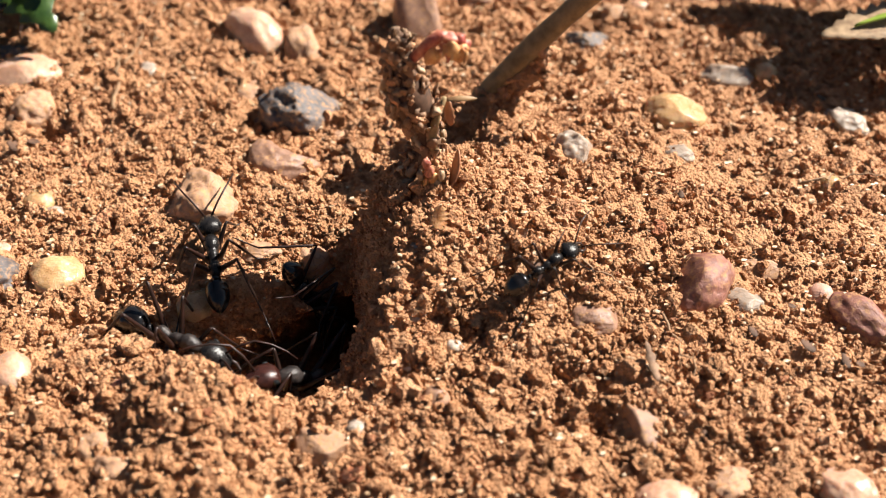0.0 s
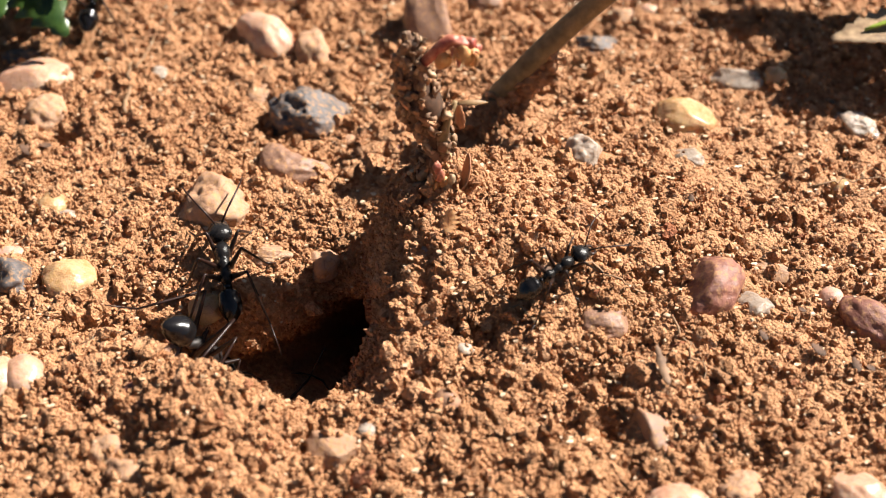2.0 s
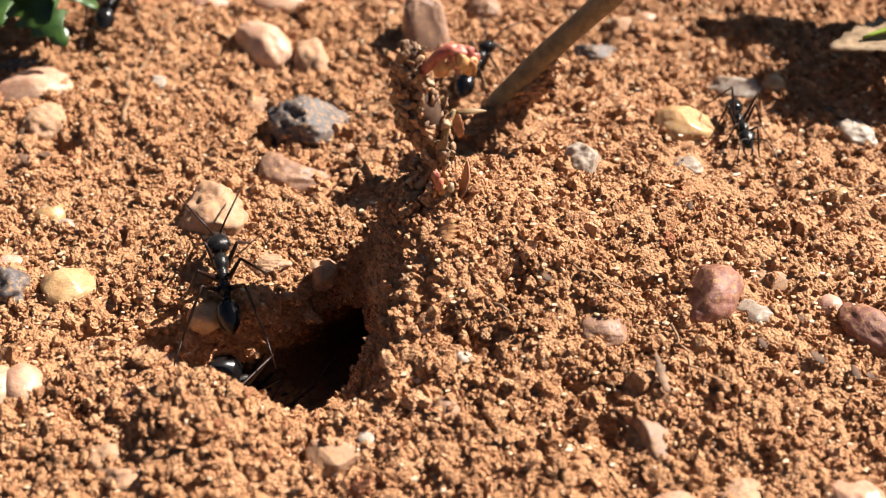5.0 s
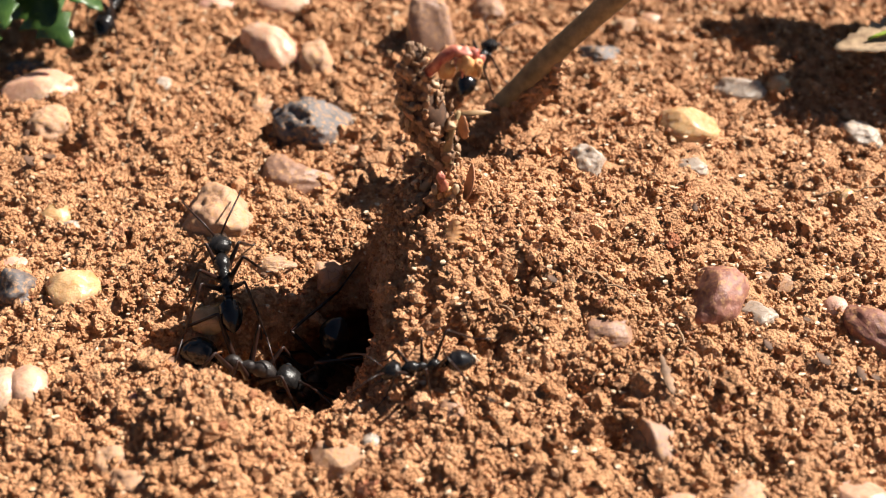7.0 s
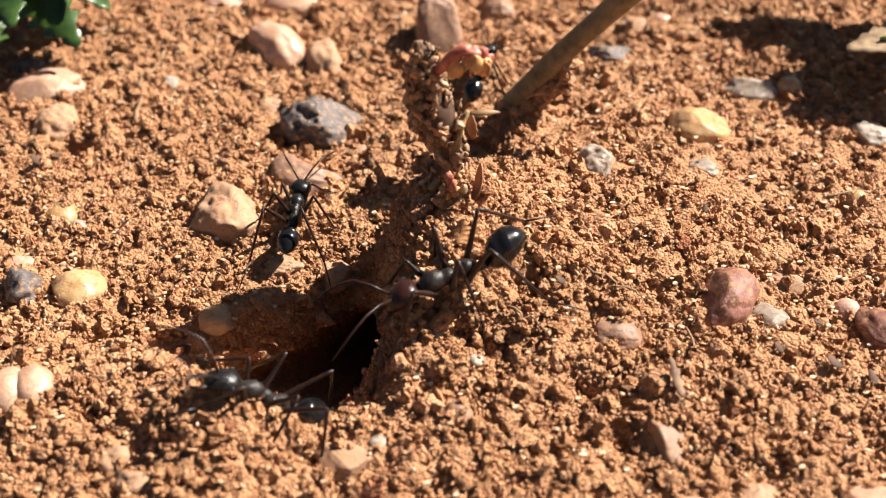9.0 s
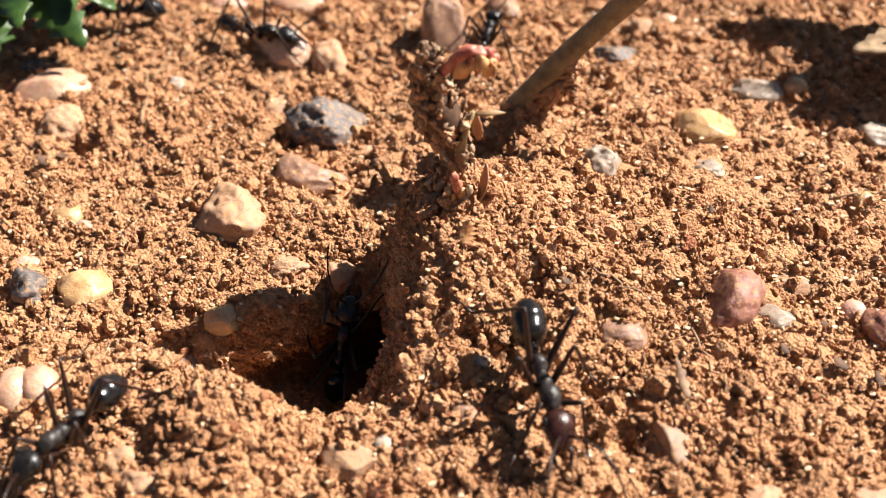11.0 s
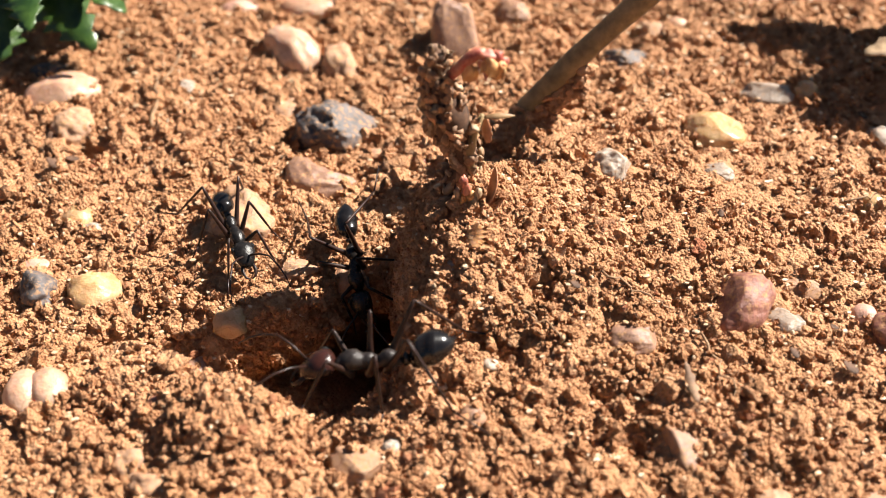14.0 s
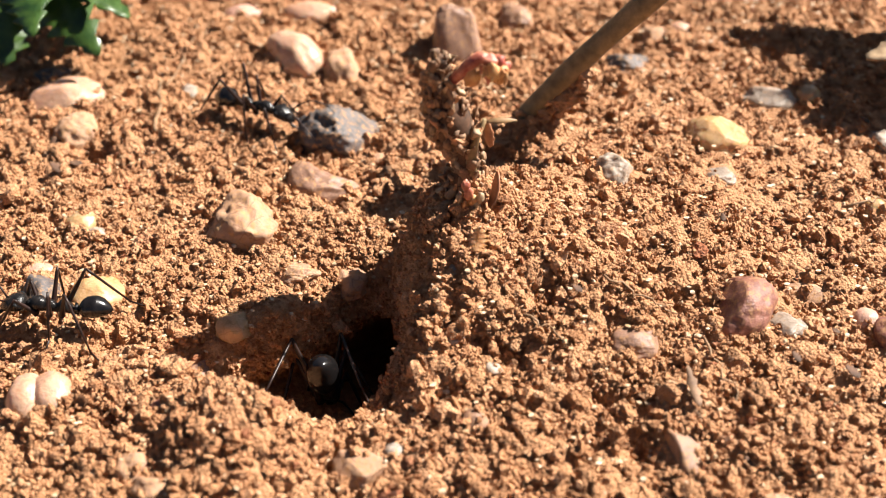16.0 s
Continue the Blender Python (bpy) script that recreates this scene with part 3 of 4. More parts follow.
def leaf_blade(bm, length, width, curl, thick=0.06, n=8, teeth=0.0):
    """A small curved leaf along +y with real thickness."""
    top, low = [], []
    for i in range(n + 1):
        f = i / n
        w = width * math.sin(math.pi * min(0.98, 0.08 + f * 0.92)) ** 0.7 * (1 + teeth * (1 if i % 2 else -1))
        y, z = length * f, curl * f * f
        row = [(-w, y, z + 0.25 * w), (0, y, z), (w, y, z + 0.25 * w)]
        top.append([bm.verts.new((a, b, c + thick)) for a, b, c in row])
        low.append([bm.verts.new((a, b, c)) for a, b, c in row])
    for i in range(n):
        for k in range(2):
            bm.faces.new((top[i][k], top[i][k + 1], top[i + 1][k + 1], top[i + 1][k]))
            bm.faces.new((low[i][k], low[i + 1][k], low[i + 1][k + 1], low[i][k + 1]))
        for k in (0, 2):
            bm.faces.new((top[i][k], top[i + 1][k], low[i + 1][k], low[i][k]))
    bm.faces.new((*top[0], *low[0][::-1]))
    bm.faces.new((*top[n][::-1], *low[n]))


def turned(bm, m):
    bmesh.ops.transform(bm, matrix=m, verts=bm.verts)
    return bm


def mmpose(x, y, z, rx=0, ry=0, rz=0):
    return Matrix.LocRotScale((x, y, z), Euler([radians(a) for a in (rx, ry, rz)]), None)


def build_stalk():
    r = random.Random(5)
    root = new("dried_plant")
    tagged(root, "withered stalk crusted with brown flakes and pink buds", "plant")
    base = Vector((-1.0, 1.0, float(ground_z(-1.0, 1.0))))
    root.matrix_world = Matrix.Translation(base * MM)

    def place(bm, x, y, z, rx=0, ry=0, rz=0):
        return turned(bm, mmpose(x - base.x, y - base.y, z - base.z, rx, ry, rz))

    # the core's dark colour stands in for shade in the gaps between husks
    bm = bmesh.new()
    tube(bm, [spine(i / 22)[0] - base for i in range(23)], [spine(i / 22)[1] * 0.8 for i in range(23)], 14)
    for v in bm.verts:
        v.co += Vector((noise.noise(v.co * 1.7), noise.noise(v.co * 1.7 + Vector((9, 0, 0))), 0)) * 0.22
    part("stem", bm, CHAR_AND_SHADE, root, "stem core under the crust, dark for shade between husks")
    bm = bmesh.new()
    tube(bm, [(p - base.x, q - base.y, h - base.z) for p, q, h in ((-0.75, 0.9, 6.3), (-0.6, 0.6, 7.6), (-0.6, 0.5, 8.8), (-0.35, 0.6, 10.0), (0.1, 0.7, 11.2))], [0.3, 0.3, 0.28, 0.22, 0.14], 10)
    part("side_stem", bm, STEM, root, "olive green side stem")
    # husks packed round the stem, most of them upright
    for i in range(290):
        p = (i + r.random()) / 290
        c, w = spine(p)
        a = r.uniform(0, 6.283)
        rad = w * r.uniform(0.72, 1.12)
        s = r.uniform(0.18, 0.44) * (1.0 if p < 0.85 else 0.8)
        bm = bmesh.new()
        lump(bm, (s * r.uniform(0.55, 1.0), s * r.uniform(0.4, 0.8), s * r.uniform(0.9, 1.6)), 3000 + i, 0.7, 2, 3, 0.3)
        place(bm, c.x + rad * math.cos(a), c.y + rad * math.sin(a) * 0.9, c.z + r.uniform(-0.25, 0.25), r.gauss(0, 28), r.gauss(0, 28), r.uniform(0, 180))
        k = r.random()
        part("husk", bm, FLAKE if k < 0.66 else CRUMB if k < 0.82 else HUSK, root)
    # curled bracts that hug the stem with their tips bent outward
    for i in range(70):
        p = r.uniform(0.12, 0.97)
        c, w = spine(p)
        a = r.uniform(0, 6.283)
        bm = bmesh.new()
        leaf_blade(bm, r.uniform(0.45, 0.85), r.uniform(0.13, 0.27), r.uniform(-0.25, 0.1), 0.05, 6, 0.08)
        place(bm, c.x + w * 0.9 * math.cos(a), c.y + w * 0.85 * math.sin(a), c.z, r.uniform(55, 95), r.uniform(-25, 25), math.degrees(a) - 90)
        part("dry_bract", bm, (FLAKE, HUSK, FLAKE, FLAKE)[i % 4], root)
    # red stalklet arching from the tip, with a nodding bud cluster
    bm = bmesh.new()
    tube(bm, [(p - base.x, q - base.y, h - base.z) for p, q, h in ((-1.75, 0.7, 13.7), (-1.3, 0.55, 14.3), (-0.75, 0.5, 15.0), (-0.2, 0.5, 15.45), (0.4, 0.5, 15.4))], [0.28, 0.3, 0.34, 0.36, 0.28], 10)
    part("bud_stalk", bm, BUD, root, "arching red bud stalk")
    for i, (x, y, z, sx, sz, m, ry) in enumerate([
            (0.35, 0.45, 15.35, 0.55, 0.34, BUD, 10), (0.85, 0.5, 15.2, 0.42, 0.42, BUD, 40), (0.55, 0.05, 14.85, 0.42, 0.62, BUDPALE, -12),
            (0.95, 0.15, 14.6, 0.36, 0.58, BUDPALE, 14), (0.25, 0.3, 14.7, 0.32, 0.55, BUD, -25), (1.15, 0.5, 14.75, 0.3, 0.5, BUD, 25),
            (0.7, 0.35, 14.35, 0.3, 0.36, BUDPALE, 0), (-0.62, 0.3, 14.25, 0.36, 0.62, BUDPALE, 8), (-0.9, 0.4, 14.5, 0.26, 0.5, BUD, -18), (-0.35, 0.35, 14.2, 0.22, 0.5, BUDPALE, 16)]):
        bm = bmesh.new()
        lump(bm, (sx, sx * 0.8, sz), 70 + i, 0.3, 3, 1, 0.1)
        place(bm, x, y, z, 0, ry, 0)
        part("flower_bud", bm, m, root, "crumpled pink bud" if m is BUD else "crumpled yellow orange bud")
    for i in range(16):
        f = i / 15
        bm = bmesh.new()
        leaf_blade(bm, r.uniform(0.5, 0.8), r.uniform(0.12, 0.2), r.uniform(-0.35, -0.1), 0.04, 6, 0.05)
        place(bm, 0.05 + 1.15 * f, r.uniform(-0.25, 0.2), r.uniform(15.0, 15.4) - 0.3 * f, r.uniform(-110, -75), r.uniform(-25, 25), r.uniform(-35, 35))
        part("petal", bm, BUDPALE if i % 3 else BUD, root)
    # curled straw leaf above the shoulder, rolled bract under it
    bm = bmesh.new()
    leaf_blade(bm, 1.6, 0.17, -0.6, 0.05, 10, 0.0)
    place(bm, 0.2, 0.2, 11.4, 18, 40, -84)
    part("leaf", bm, STRAW, root, "narrow curled straw leaf")
    bm = bmesh.new()
    leaf_blade(bm, 1.5, 0.34, 0.5, 0.06, 8, 0.12)
    place(bm, 0.4, 0.7, 9.2, 80, 10, 150)
    part("leaf", bm, DRYLEAF, root, "rolled reddish dry leaf")
    # lower buds, curled brown leaf and amber leaf on the soil below
    for i, (x, z, s, m) in enumerate([(-0.95, 7.55, 0.36, BUD), (-0.8, 7.0, 0.38, BUD), (-0.55, 6.5, 0.34, BUDPALE), (-1.3, 6.7, 0.3, HUSK), (-0.35, 6.1, 0.34, HUSK), (-1.0, 6.2, 0.3, BUDPALE), (-0.1, 6.7, 0.3, HUSK)]):
        bm = bmesh.new()
        lump(bm, (s * 0.7, s * 0.7, s * 1.25), 90 + i, 0.35, 3, 1, 0.1)
        place(bm, x, -0.75, z, 0, r.uniform(-20, 20), 0)
        part("flower_bud", bm, m, root, "small pink bud" if m is BUD else "small pale bud")
    bm = bmesh.new()
    leaf_blade(bm, 2.0, 0.55, 0.8, 0.1, 8, 0.08)
    place(bm, 0.5, -0.9, 6.0, 42, -30, -64)
    part("leaf", bm, DRYLEAF, root, "curled brown dry leaf")
    bm = bmesh.new()
    leaf_blade(bm, 1.5, 0.5, 0.5, 0.05, 11, 0.3)
    place(bm, -0.35, -3.6, float(ground_z(-0.35, -3.6)) + 0.5, 48, 12, 8)
    part("leaf", bm, AMBERLEAF, root, "translucent orange dry leaf")


def build_twig():
    root = new("twig")
    x, y = 2.0, 12.9
    z = 1.0
    root.matrix_world = Matrix.Translation(Vector((x, y, z)) * MM)
    tagged(root, "slanting olive brown plant stem rising from soil", "twig")
    bm = bmesh.new()
    pts = [(-0.9 + 0.98 * i + 0.015 * i * i, 0.1 * i, -1.3 + 1.28 * i) for i in range(16)]
    tube(bm, pts, [0.68 + 0.012 * i + 0.04 * math.sin(i * 1.7) for i in range(16)], 12)
    part("stem", bm, STEM, root)
    # unseen leaves at the top, added to cast a shadow towards the pit
    for k, (a, b, w) in enumerate([(96, 9.5, 1.7), (70, 6, 1.5)]):
        bm = bmesh.new()
        leaf_blade(bm, b, w, -0.6, 0.12, 14, 0.12)
        turned(bm, mmpose(pts[-1][0] - 0.6 * k, pts[-1][1], pts[-1][2] - 0.9 * k, 0, 0, a))
        part("leaf", bm, GREEN, root, "unseen green leaf added high on the stem for its shadow")
    r = random.Random(8)
    for i in range(150):
        f = r.uniform(0.0, 4.2)
        bm = bmesh.new()
        s = r.uniform(0.18, 0.5)
        lump(bm, (s, s, s * 0.8), 500 + i, 0.8, 2, 2, 0.4)
        turned(bm, mmpose(-0.3 + 1.0 * f + r.uniform(0.4, 1.5), 0.1 * f + r.uniform(-0.6, 0.5), 0.2 + 1.2 * f - r.uniform(0.4, 1.9)))
        part("crust", bm, CRUMB, root)


def build_leaf(name, material, m, length, width, label, teeth=0.18, count=1, seed=0, spread=1.0):
    """A weed: leaves on one stem, reaching in over the ground."""
    r = random.Random(seed)
    root = new(name)
    root.matrix_world = m
    tagged(root, label, "plant")
    for i in range(count):
        bm = bmesh.new()
        leaf_blade(bm, length * r.uniform(0.8, 1.1), width * r.uniform(0.8, 1.1), r.uniform(-2.5, -0.5), 0.12, 16, teeth)
        turned(bm, mmpose(r.uniform(-1, 1), 0, r.uniform(-0.5, 1.2), r.uniform(-8, 12), r.uniform(-25, 25), ((i - (count - 1) / 2) * 32 + r.uniform(-8, 8)) * spread))
        part("leaf", bm, GREEN if i % 3 == 2 else material, root)
    bm = bmesh.new()
    tube(bm, [(0, 0.5, 0.2), (0, -6, 1.0), (0.5, -14, -1.0), (1, -20, -7)], [0.35, 0.45, 0.55, 0.6], 8)
    part("stem", bm, STEM, root)


def build_fading_leaf(m):
    """A withered tan leaf with one lime green side, low over the soil."""
    root = new("weed")
    root.matrix_world = m
    tagged(root, "withered tan weed leaf with a lime green rib", "plant")
    bm = bmesh.new()
    leaf_blade(bm, 11.2, 2.4, -0.8, 0.12, 26, 0.12)
    part("leaf", bm, HUSK, root, "withered tan blade")
    bm = bmesh.new()
    leaf_blade(bm, 8.8, 0.42, -1.2, 0.16, 14, 0.1)
    part("rib", turned(bm, mmpose(1.1, 0.2, 0.95, 0, 10, 4)), LIME, root, "lime green rib")
    bm = bmesh.new()
    tube(bm, [(0, 0.5, 0.2), (0, -6, 1.0), (0.5, -14, -1.0), (1, -20, -7)], [0.35, 0.45, 0.55, 0.6], 8)
    part("stem", bm, STEM, root)


build_stalk()
build_twig()
build_leaf("weed", GREEN, pose(-0.0331, 0.0254, 0.0060, 0, 10, -106), 9.4, 1.8, "serrated dark green weed leaves", 0.3, 9, 3, 0.6)
# this lime weed stays out of view, added to shade the far right soil
build_leaf("weed", LIME, pose(0.0465, 0.0256, 0.0092, 0, 0, 90), 19, 2.4, "unseen bright lime green weed leaves added to cast a shadow", 0.1, 3, 6, 0.45)
build_fading_leaf(pose(0.0372, 0.0170, 0.0050, 0, 4, 93))


# ---- soil clods and plant scraps ----
def soil_clod(x, y, size, seed):
    """A lump of soil stuck together from smaller crumbs."""
    r = random.Random(seed)
    bm = bmesh.new()
    lump(bm, (size, size * r.uniform(0.7, 1.0), size * r.uniform(0.5, 0.9)), seed, 0.9, 3, 2, 0.6)
    ob = part("soil_clod", bm, SOIL)
    ob.matrix_world = at(x, y, 0.15 * size, 0, 0, r.uniform(0, 360))
    tagged(ob, "crumbly orange lump of sandy soil on the ground", "soil clod", "soil clods")


def scatter_clods():
    r = random.Random(77)
    made = 0
    while made < 230:
        rough_side = made % 3 == 0
        x, y = (r.uniform(-16, -1), r.uniform(4, 22)) if rough_side else (r.uniform(-30, 30), r.uniform(-18, 30))
        if math.hypot(x + 8, (y + 7) * 1.2) < 7.5 or math.hypot(x, y - 1) < 4:
            continue
        if r.random() < 0.55 * float(compact(x, y)):
            continue
        soil_clod(x, y, r.uniform(0.35, 0.7) * (1.3 if y < -8 or rough_side else 1.0), 7000 + made)
        made += 1


def scrap(x, y, length, width, rz, material, label, name="plant_scrap", tilt=8):
    bm = bmesh.new()
    leaf_blade(bm, length, width * 1.25, length * 0.3, 0.03, 8, 0.25)
    ob = part(name, bm, material)
    ob.matrix_world = at(x, y, 0.55, tilt, 0, rz)
    tagged(ob, label, "plant scrap", "plant scraps")


def fibre(x, y, length, rz, rad, label):
    """A dry rootlet lying on the soil."""
    r = random.Random(int(x * 100 + y))
    c, s = math.cos(radians(rz)), math.sin(radians(rz))
    pts, z0 = [], float(ground_z(x, y))
    for i in range(12):
        d = length * i / 11
        px, py = x + c * d + r.gauss(0, 0.15), y + s * d + r.gauss(0, 0.15)
        pts.append((px - x, py - y, float(ground_z(px, py)) - z0 + 0.55 + 0.1 * math.sin(i)))
    bm = bmesh.new()
    tube(bm, pts, [rad * (1 - 0.05 * i) for i in range(12)], 6)
    ob = part("rootlet", bm, FIBRE)
    ob.matrix_world = at(x, y)
    tagged(ob, label, "rootlet", "rootlets")


scatter_clods()
for k in range(12):
    soil_clod(-29.6 + 1.3 * math.sin(k * 2.4) * (k / 11) ** 0.5, 10.6 + 1.8 * math.cos(k * 2.4) * (k / 11) ** 0.5, 0.55 + 0.1 * (k % 4), 8100 + k)
# crumb lumps on the lip of the pit
for k, (x, y) in enumerate([(-15.5, -11.2), (-13.2, -11.8), (-11.8, -12.9), (-10.2, -13.3), (-8.4, -13.6), (-6.2, -13.2), (-4.4, -12.4), (-17.0, -9.6)]):
    soil_clod(x, y, 0.6 + 0.08 * (k % 4), 8000 + k)
scrap(11.5, -12.1, 2.2, 0.22, 15, FLAKE, "thin dry straw-coloured leaf flat on the soil")
scrap(20.6, -9.4, 0.96, 0.24, 60, CHAR_AND_SHADE, "small charred dark plant scrap on the soil")
scrap(22.4, -10.2, 0.84, 0.21, 20, CHAR_AND_SHADE, "small charred dark plant scrap on the soil")
scrap(14.6, 1.9, 0.48, 0.15, 0, CHAR_AND_SHADE, "small charred dark plant scrap on the soil")
scrap(5.6, -5.3, 0.6, 0.18, 70, CHAR_AND_SHADE, "small charred dark plant scrap on the soil")
scrap(20.2, -5.8, 0.54, 0.18, 130, CHAR_AND_SHADE, "small charred dark plant scrap on the soil")
scrap(17.5, -8.5, 0.66, 0.18, 40, CHAR_AND_SHADE, "small charred dark plant scrap on the soil")
scrap(23.4, -9.8, 0.6, 0.18, 100, CHAR_AND_SHADE, "small charred dark plant scrap on the soil")
scrap(26.4, 13.7, 0.72, 0.21, 80, CHAR_AND_SHADE, "small charred dark plant scrap on the soil")
scrap(13.8, -15.2, 0.72, 0.18, 10, CHAR_AND_SHADE, "small charred dark plant scrap on the soil")
scrap(-27.8, 8.4, 1.08, 0.3, 70, CHAR_AND_SHADE, "small charred dark plant scrap on the soil")
scrap(-29.1, 11.1, 0.96, 0.3, 20, CHAR_AND_SHADE, "small charred dark plant scrap on the soil")
scrap(-27.1, 9.9, 0.84, 0.24, 120, CHAR_AND_SHADE, "small charred dark plant scrap on the soil")
scrap(4.7, 14.2, 1.6, 0.4, -60, STRAW, "pale dry leaf scrap beside the stem")
fibre(-22.6, 12.9, 6.5, 95, 0.16, "pale dry rootlet lying on the soil")
fibre(-22.6, 17.8, 7, 85, 0.1, "thin brown rootlet crossing the soil")
fibre(12.2, -7.1, 5, -70, 0.09, "thin tan rootlet on the mound")
fibre(7.0, -4.4, 4, -20, 0.08, "thin brown rootlet on the mound")
fibre(23.0, 4.9, 6, 12, 0.07, "hair-thin rootlet on the trodden soil")
fibre(2.4, -6.4, 3, -40, 0.08, "thin brown rootlet on the mound")


# ---- ants ----
LEGS = [  # coxa, knee, shin end, toe for the right side
    ((0.30, 1.15, 1.45), (1.05, 1.9, 2.9), (1.6, 3.2, 0.8), (2.0, 4.1, 0.05)),
    ((0.34, 0.35, 1.45), (1.45, -0.2, 3.7), (2.4, 0.1, 0.95), (3.0, 0.5, 0.05)),
    ((0.30, -0.45, 1.45), (1.4, -2.0, 4.2), (2.4, -3.7, 1.0), (2.9, -5.3, 0.05)),
]


def build_ant(label, size=1.0, gaster_lift=0.0, head_skin=HEADSKIN, girth=1.0, thorax_skin=HEADSKIN):
    """An ant facing +y, standing with its middle over the origin. Returns it and its legs."""
    root = new("ant")
    tagged(root, label, "ant", "ants at the nest")
    s = size

    def body(name, profile, mat, parent=root, seg=16):
        bm = bmesh.new()
        along_y(bm, [(y * s, z * s, w * s, h * s) for y, z, w, h in profile], seg)
        return part(name, bm, mat, parent)

    head = body("head", [(1.78, 2.0, 0.12, 0.12), (1.85, 2.03, 0.44, 0.32), (2.0, 2.07, 0.64, 0.46), (2.3, 2.08, 0.74, 0.54), (2.7, 2.0, 0.70, 0.52),
                         (3.05, 1.88, 0.58, 0.44), (3.35, 1.74, 0.42, 0.32), (3.5, 1.66, 0.2, 0.16)], head_skin)
    for side in (-1, 1):
        bm = bmesh.new()
        lump(bm, (0.12 * s, 0.2 * s, 0.17 * s), 1, 0, 2)
        turned(bm, mmpose(side * 0.64 * s, 2.3 * s, 2.24 * s))
        part("eye", bm, EYE, head)
        bm = bmesh.new()
        tube(bm, [Vector(p) * s for p in ((side * 0.3, 3.25, 1.66), (side * 0.42, 3.6, 1.42), (side * 0.3, 3.95, 1.2), (side * 0.04, 4.08, 1.12))],
             [0.13 * s, 0.12 * s, 0.08 * s, 0.03 * s], 8)
        part("mandible", bm, LEGSKIN, head)
        bm = bmesh.new()
        pts = [(side * 0.22, 3.1, 2.25), (side * 0.7, 3.7, 2.75), (side * 1.15, 4.3, 3.0), (side * 1.5, 5.1, 2.8), (side * 1.75, 5.9, 2.4), (side * 1.85, 6.5, 2.0)]
        tube(bm, [Vector(p) * s for p in pts], [0.07 * s, 0.06 * s, 0.065 * s, 0.055 * s, 0.055 * s, 0.03 * s], 7)
        part("antenna", bm, LEGSKIN, head)
    body("thorax", [(1.85, 1.92, 0.1, 0.1), (1.75, 1.94, 0.24, 0.24), (1.5, 2.0, 0.40, 0.42), (1.15, 2.08, 0.48, 0.5), (0.8, 2.06, 0.46, 0.5), (0.6, 1.97, 0.36, 0.42),
                    (0.5, 1.92, 0.32, 0.39), (0.38, 1.94, 0.35, 0.41), (0.1, 1.90, 0.33, 0.40), (-0.1, 1.78, 0.27, 0.31), (-0.2, 1.78, 0.28, 0.32), (-0.4, 1.90, 0.36, 0.43),
                    (-0.7, 1.95, 0.37, 0.46), (-0.95, 1.82, 0.32, 0.40), (-1.15, 1.64, 0.22, 0.26), (-1.25, 1.56, 0.11, 0.11)], thorax_skin, root, 20)
    bm = bmesh.new()
    along_y(bm, [(y * s, z * s, w * s, h * s) for y, z, w, h in [(-1.15, 1.55, 0.14, 0.14), (-1.27, 1.68, 0.26, 0.32), (-1.4, 1.78, 0.28, 0.42), (-1.52, 1.68, 0.2, 0.26), (-1.6, 1.6, 0.13, 0.13)]], 12)
    part("petiole", bm, CHITIN, root)
    g = [(-1.5, 0.0, 0.12, 0.12), (-1.6, 0.08, 0.40, 0.42), (-1.8, 0.16, 0.62, 0.63), (-2.1, 0.2, 0.78, 0.78), (-2.12, 0.2, 0.76, 0.76), (-2.5, 0.2, 0.82, 0.82),
         (-2.82, 0.16, 0.79, 0.78), (-2.84, 0.16, 0.77, 0.76), (-3.15, 0.08, 0.65, 0.63), (-3.42, -0.02, 0.43, 0.41), (-3.6, -0.1, 0.2, 0.19), (-3.68, -0.14, 0.06, 0.06)]
    body("gaster", [(y, 1.65 + z + gaster_lift * (-1.5 - y), w * girth, h * girth) for y, z, w, h in g], CHITIN, root, 20)
    legs = []
    for side in (1, -1):
        for k, (c, kn, sh, toe) in enumerate(LEGS):
            o = Vector((side * c[0], c[1], c[2])) * s
            q = [Vector((side * p[0], p[1], p[2])) * s - o for p in (kn, sh, toe)]
            bm = bmesh.new()
            tube(bm, [(0, 0, 0), q[0] * 0.12, q[0] * 0.45, q[0] * 0.9, q[0]], [0.24 * s, 0.17 * s, 0.145 * s, 0.10 * s, 0.075 * s], 8)
            leg = part("leg", bm, LEGSKIN, root)
            leg.location = o * MM
            bm = bmesh.new()
            tube(bm, [q[0], q[0].lerp(q[1], 0.15), q[0].lerp(q[1], 0.6), q[1]], [0.07 * s, 0.09 * s, 0.085 * s, 0.06 * s], 7)
            part("shin", bm, LEGSKIN, leg)
            bm = bmesh.new()
            tube(bm, [q[1], q[1].lerp(q[2], 0.5), q[2]], [0.06 * s, 0.048 * s, 0.035 * s], 6)
            part("foot", bm, LEGSKIN, leg)
            legs.append((leg, o * MM, side, k))
    return root, legs


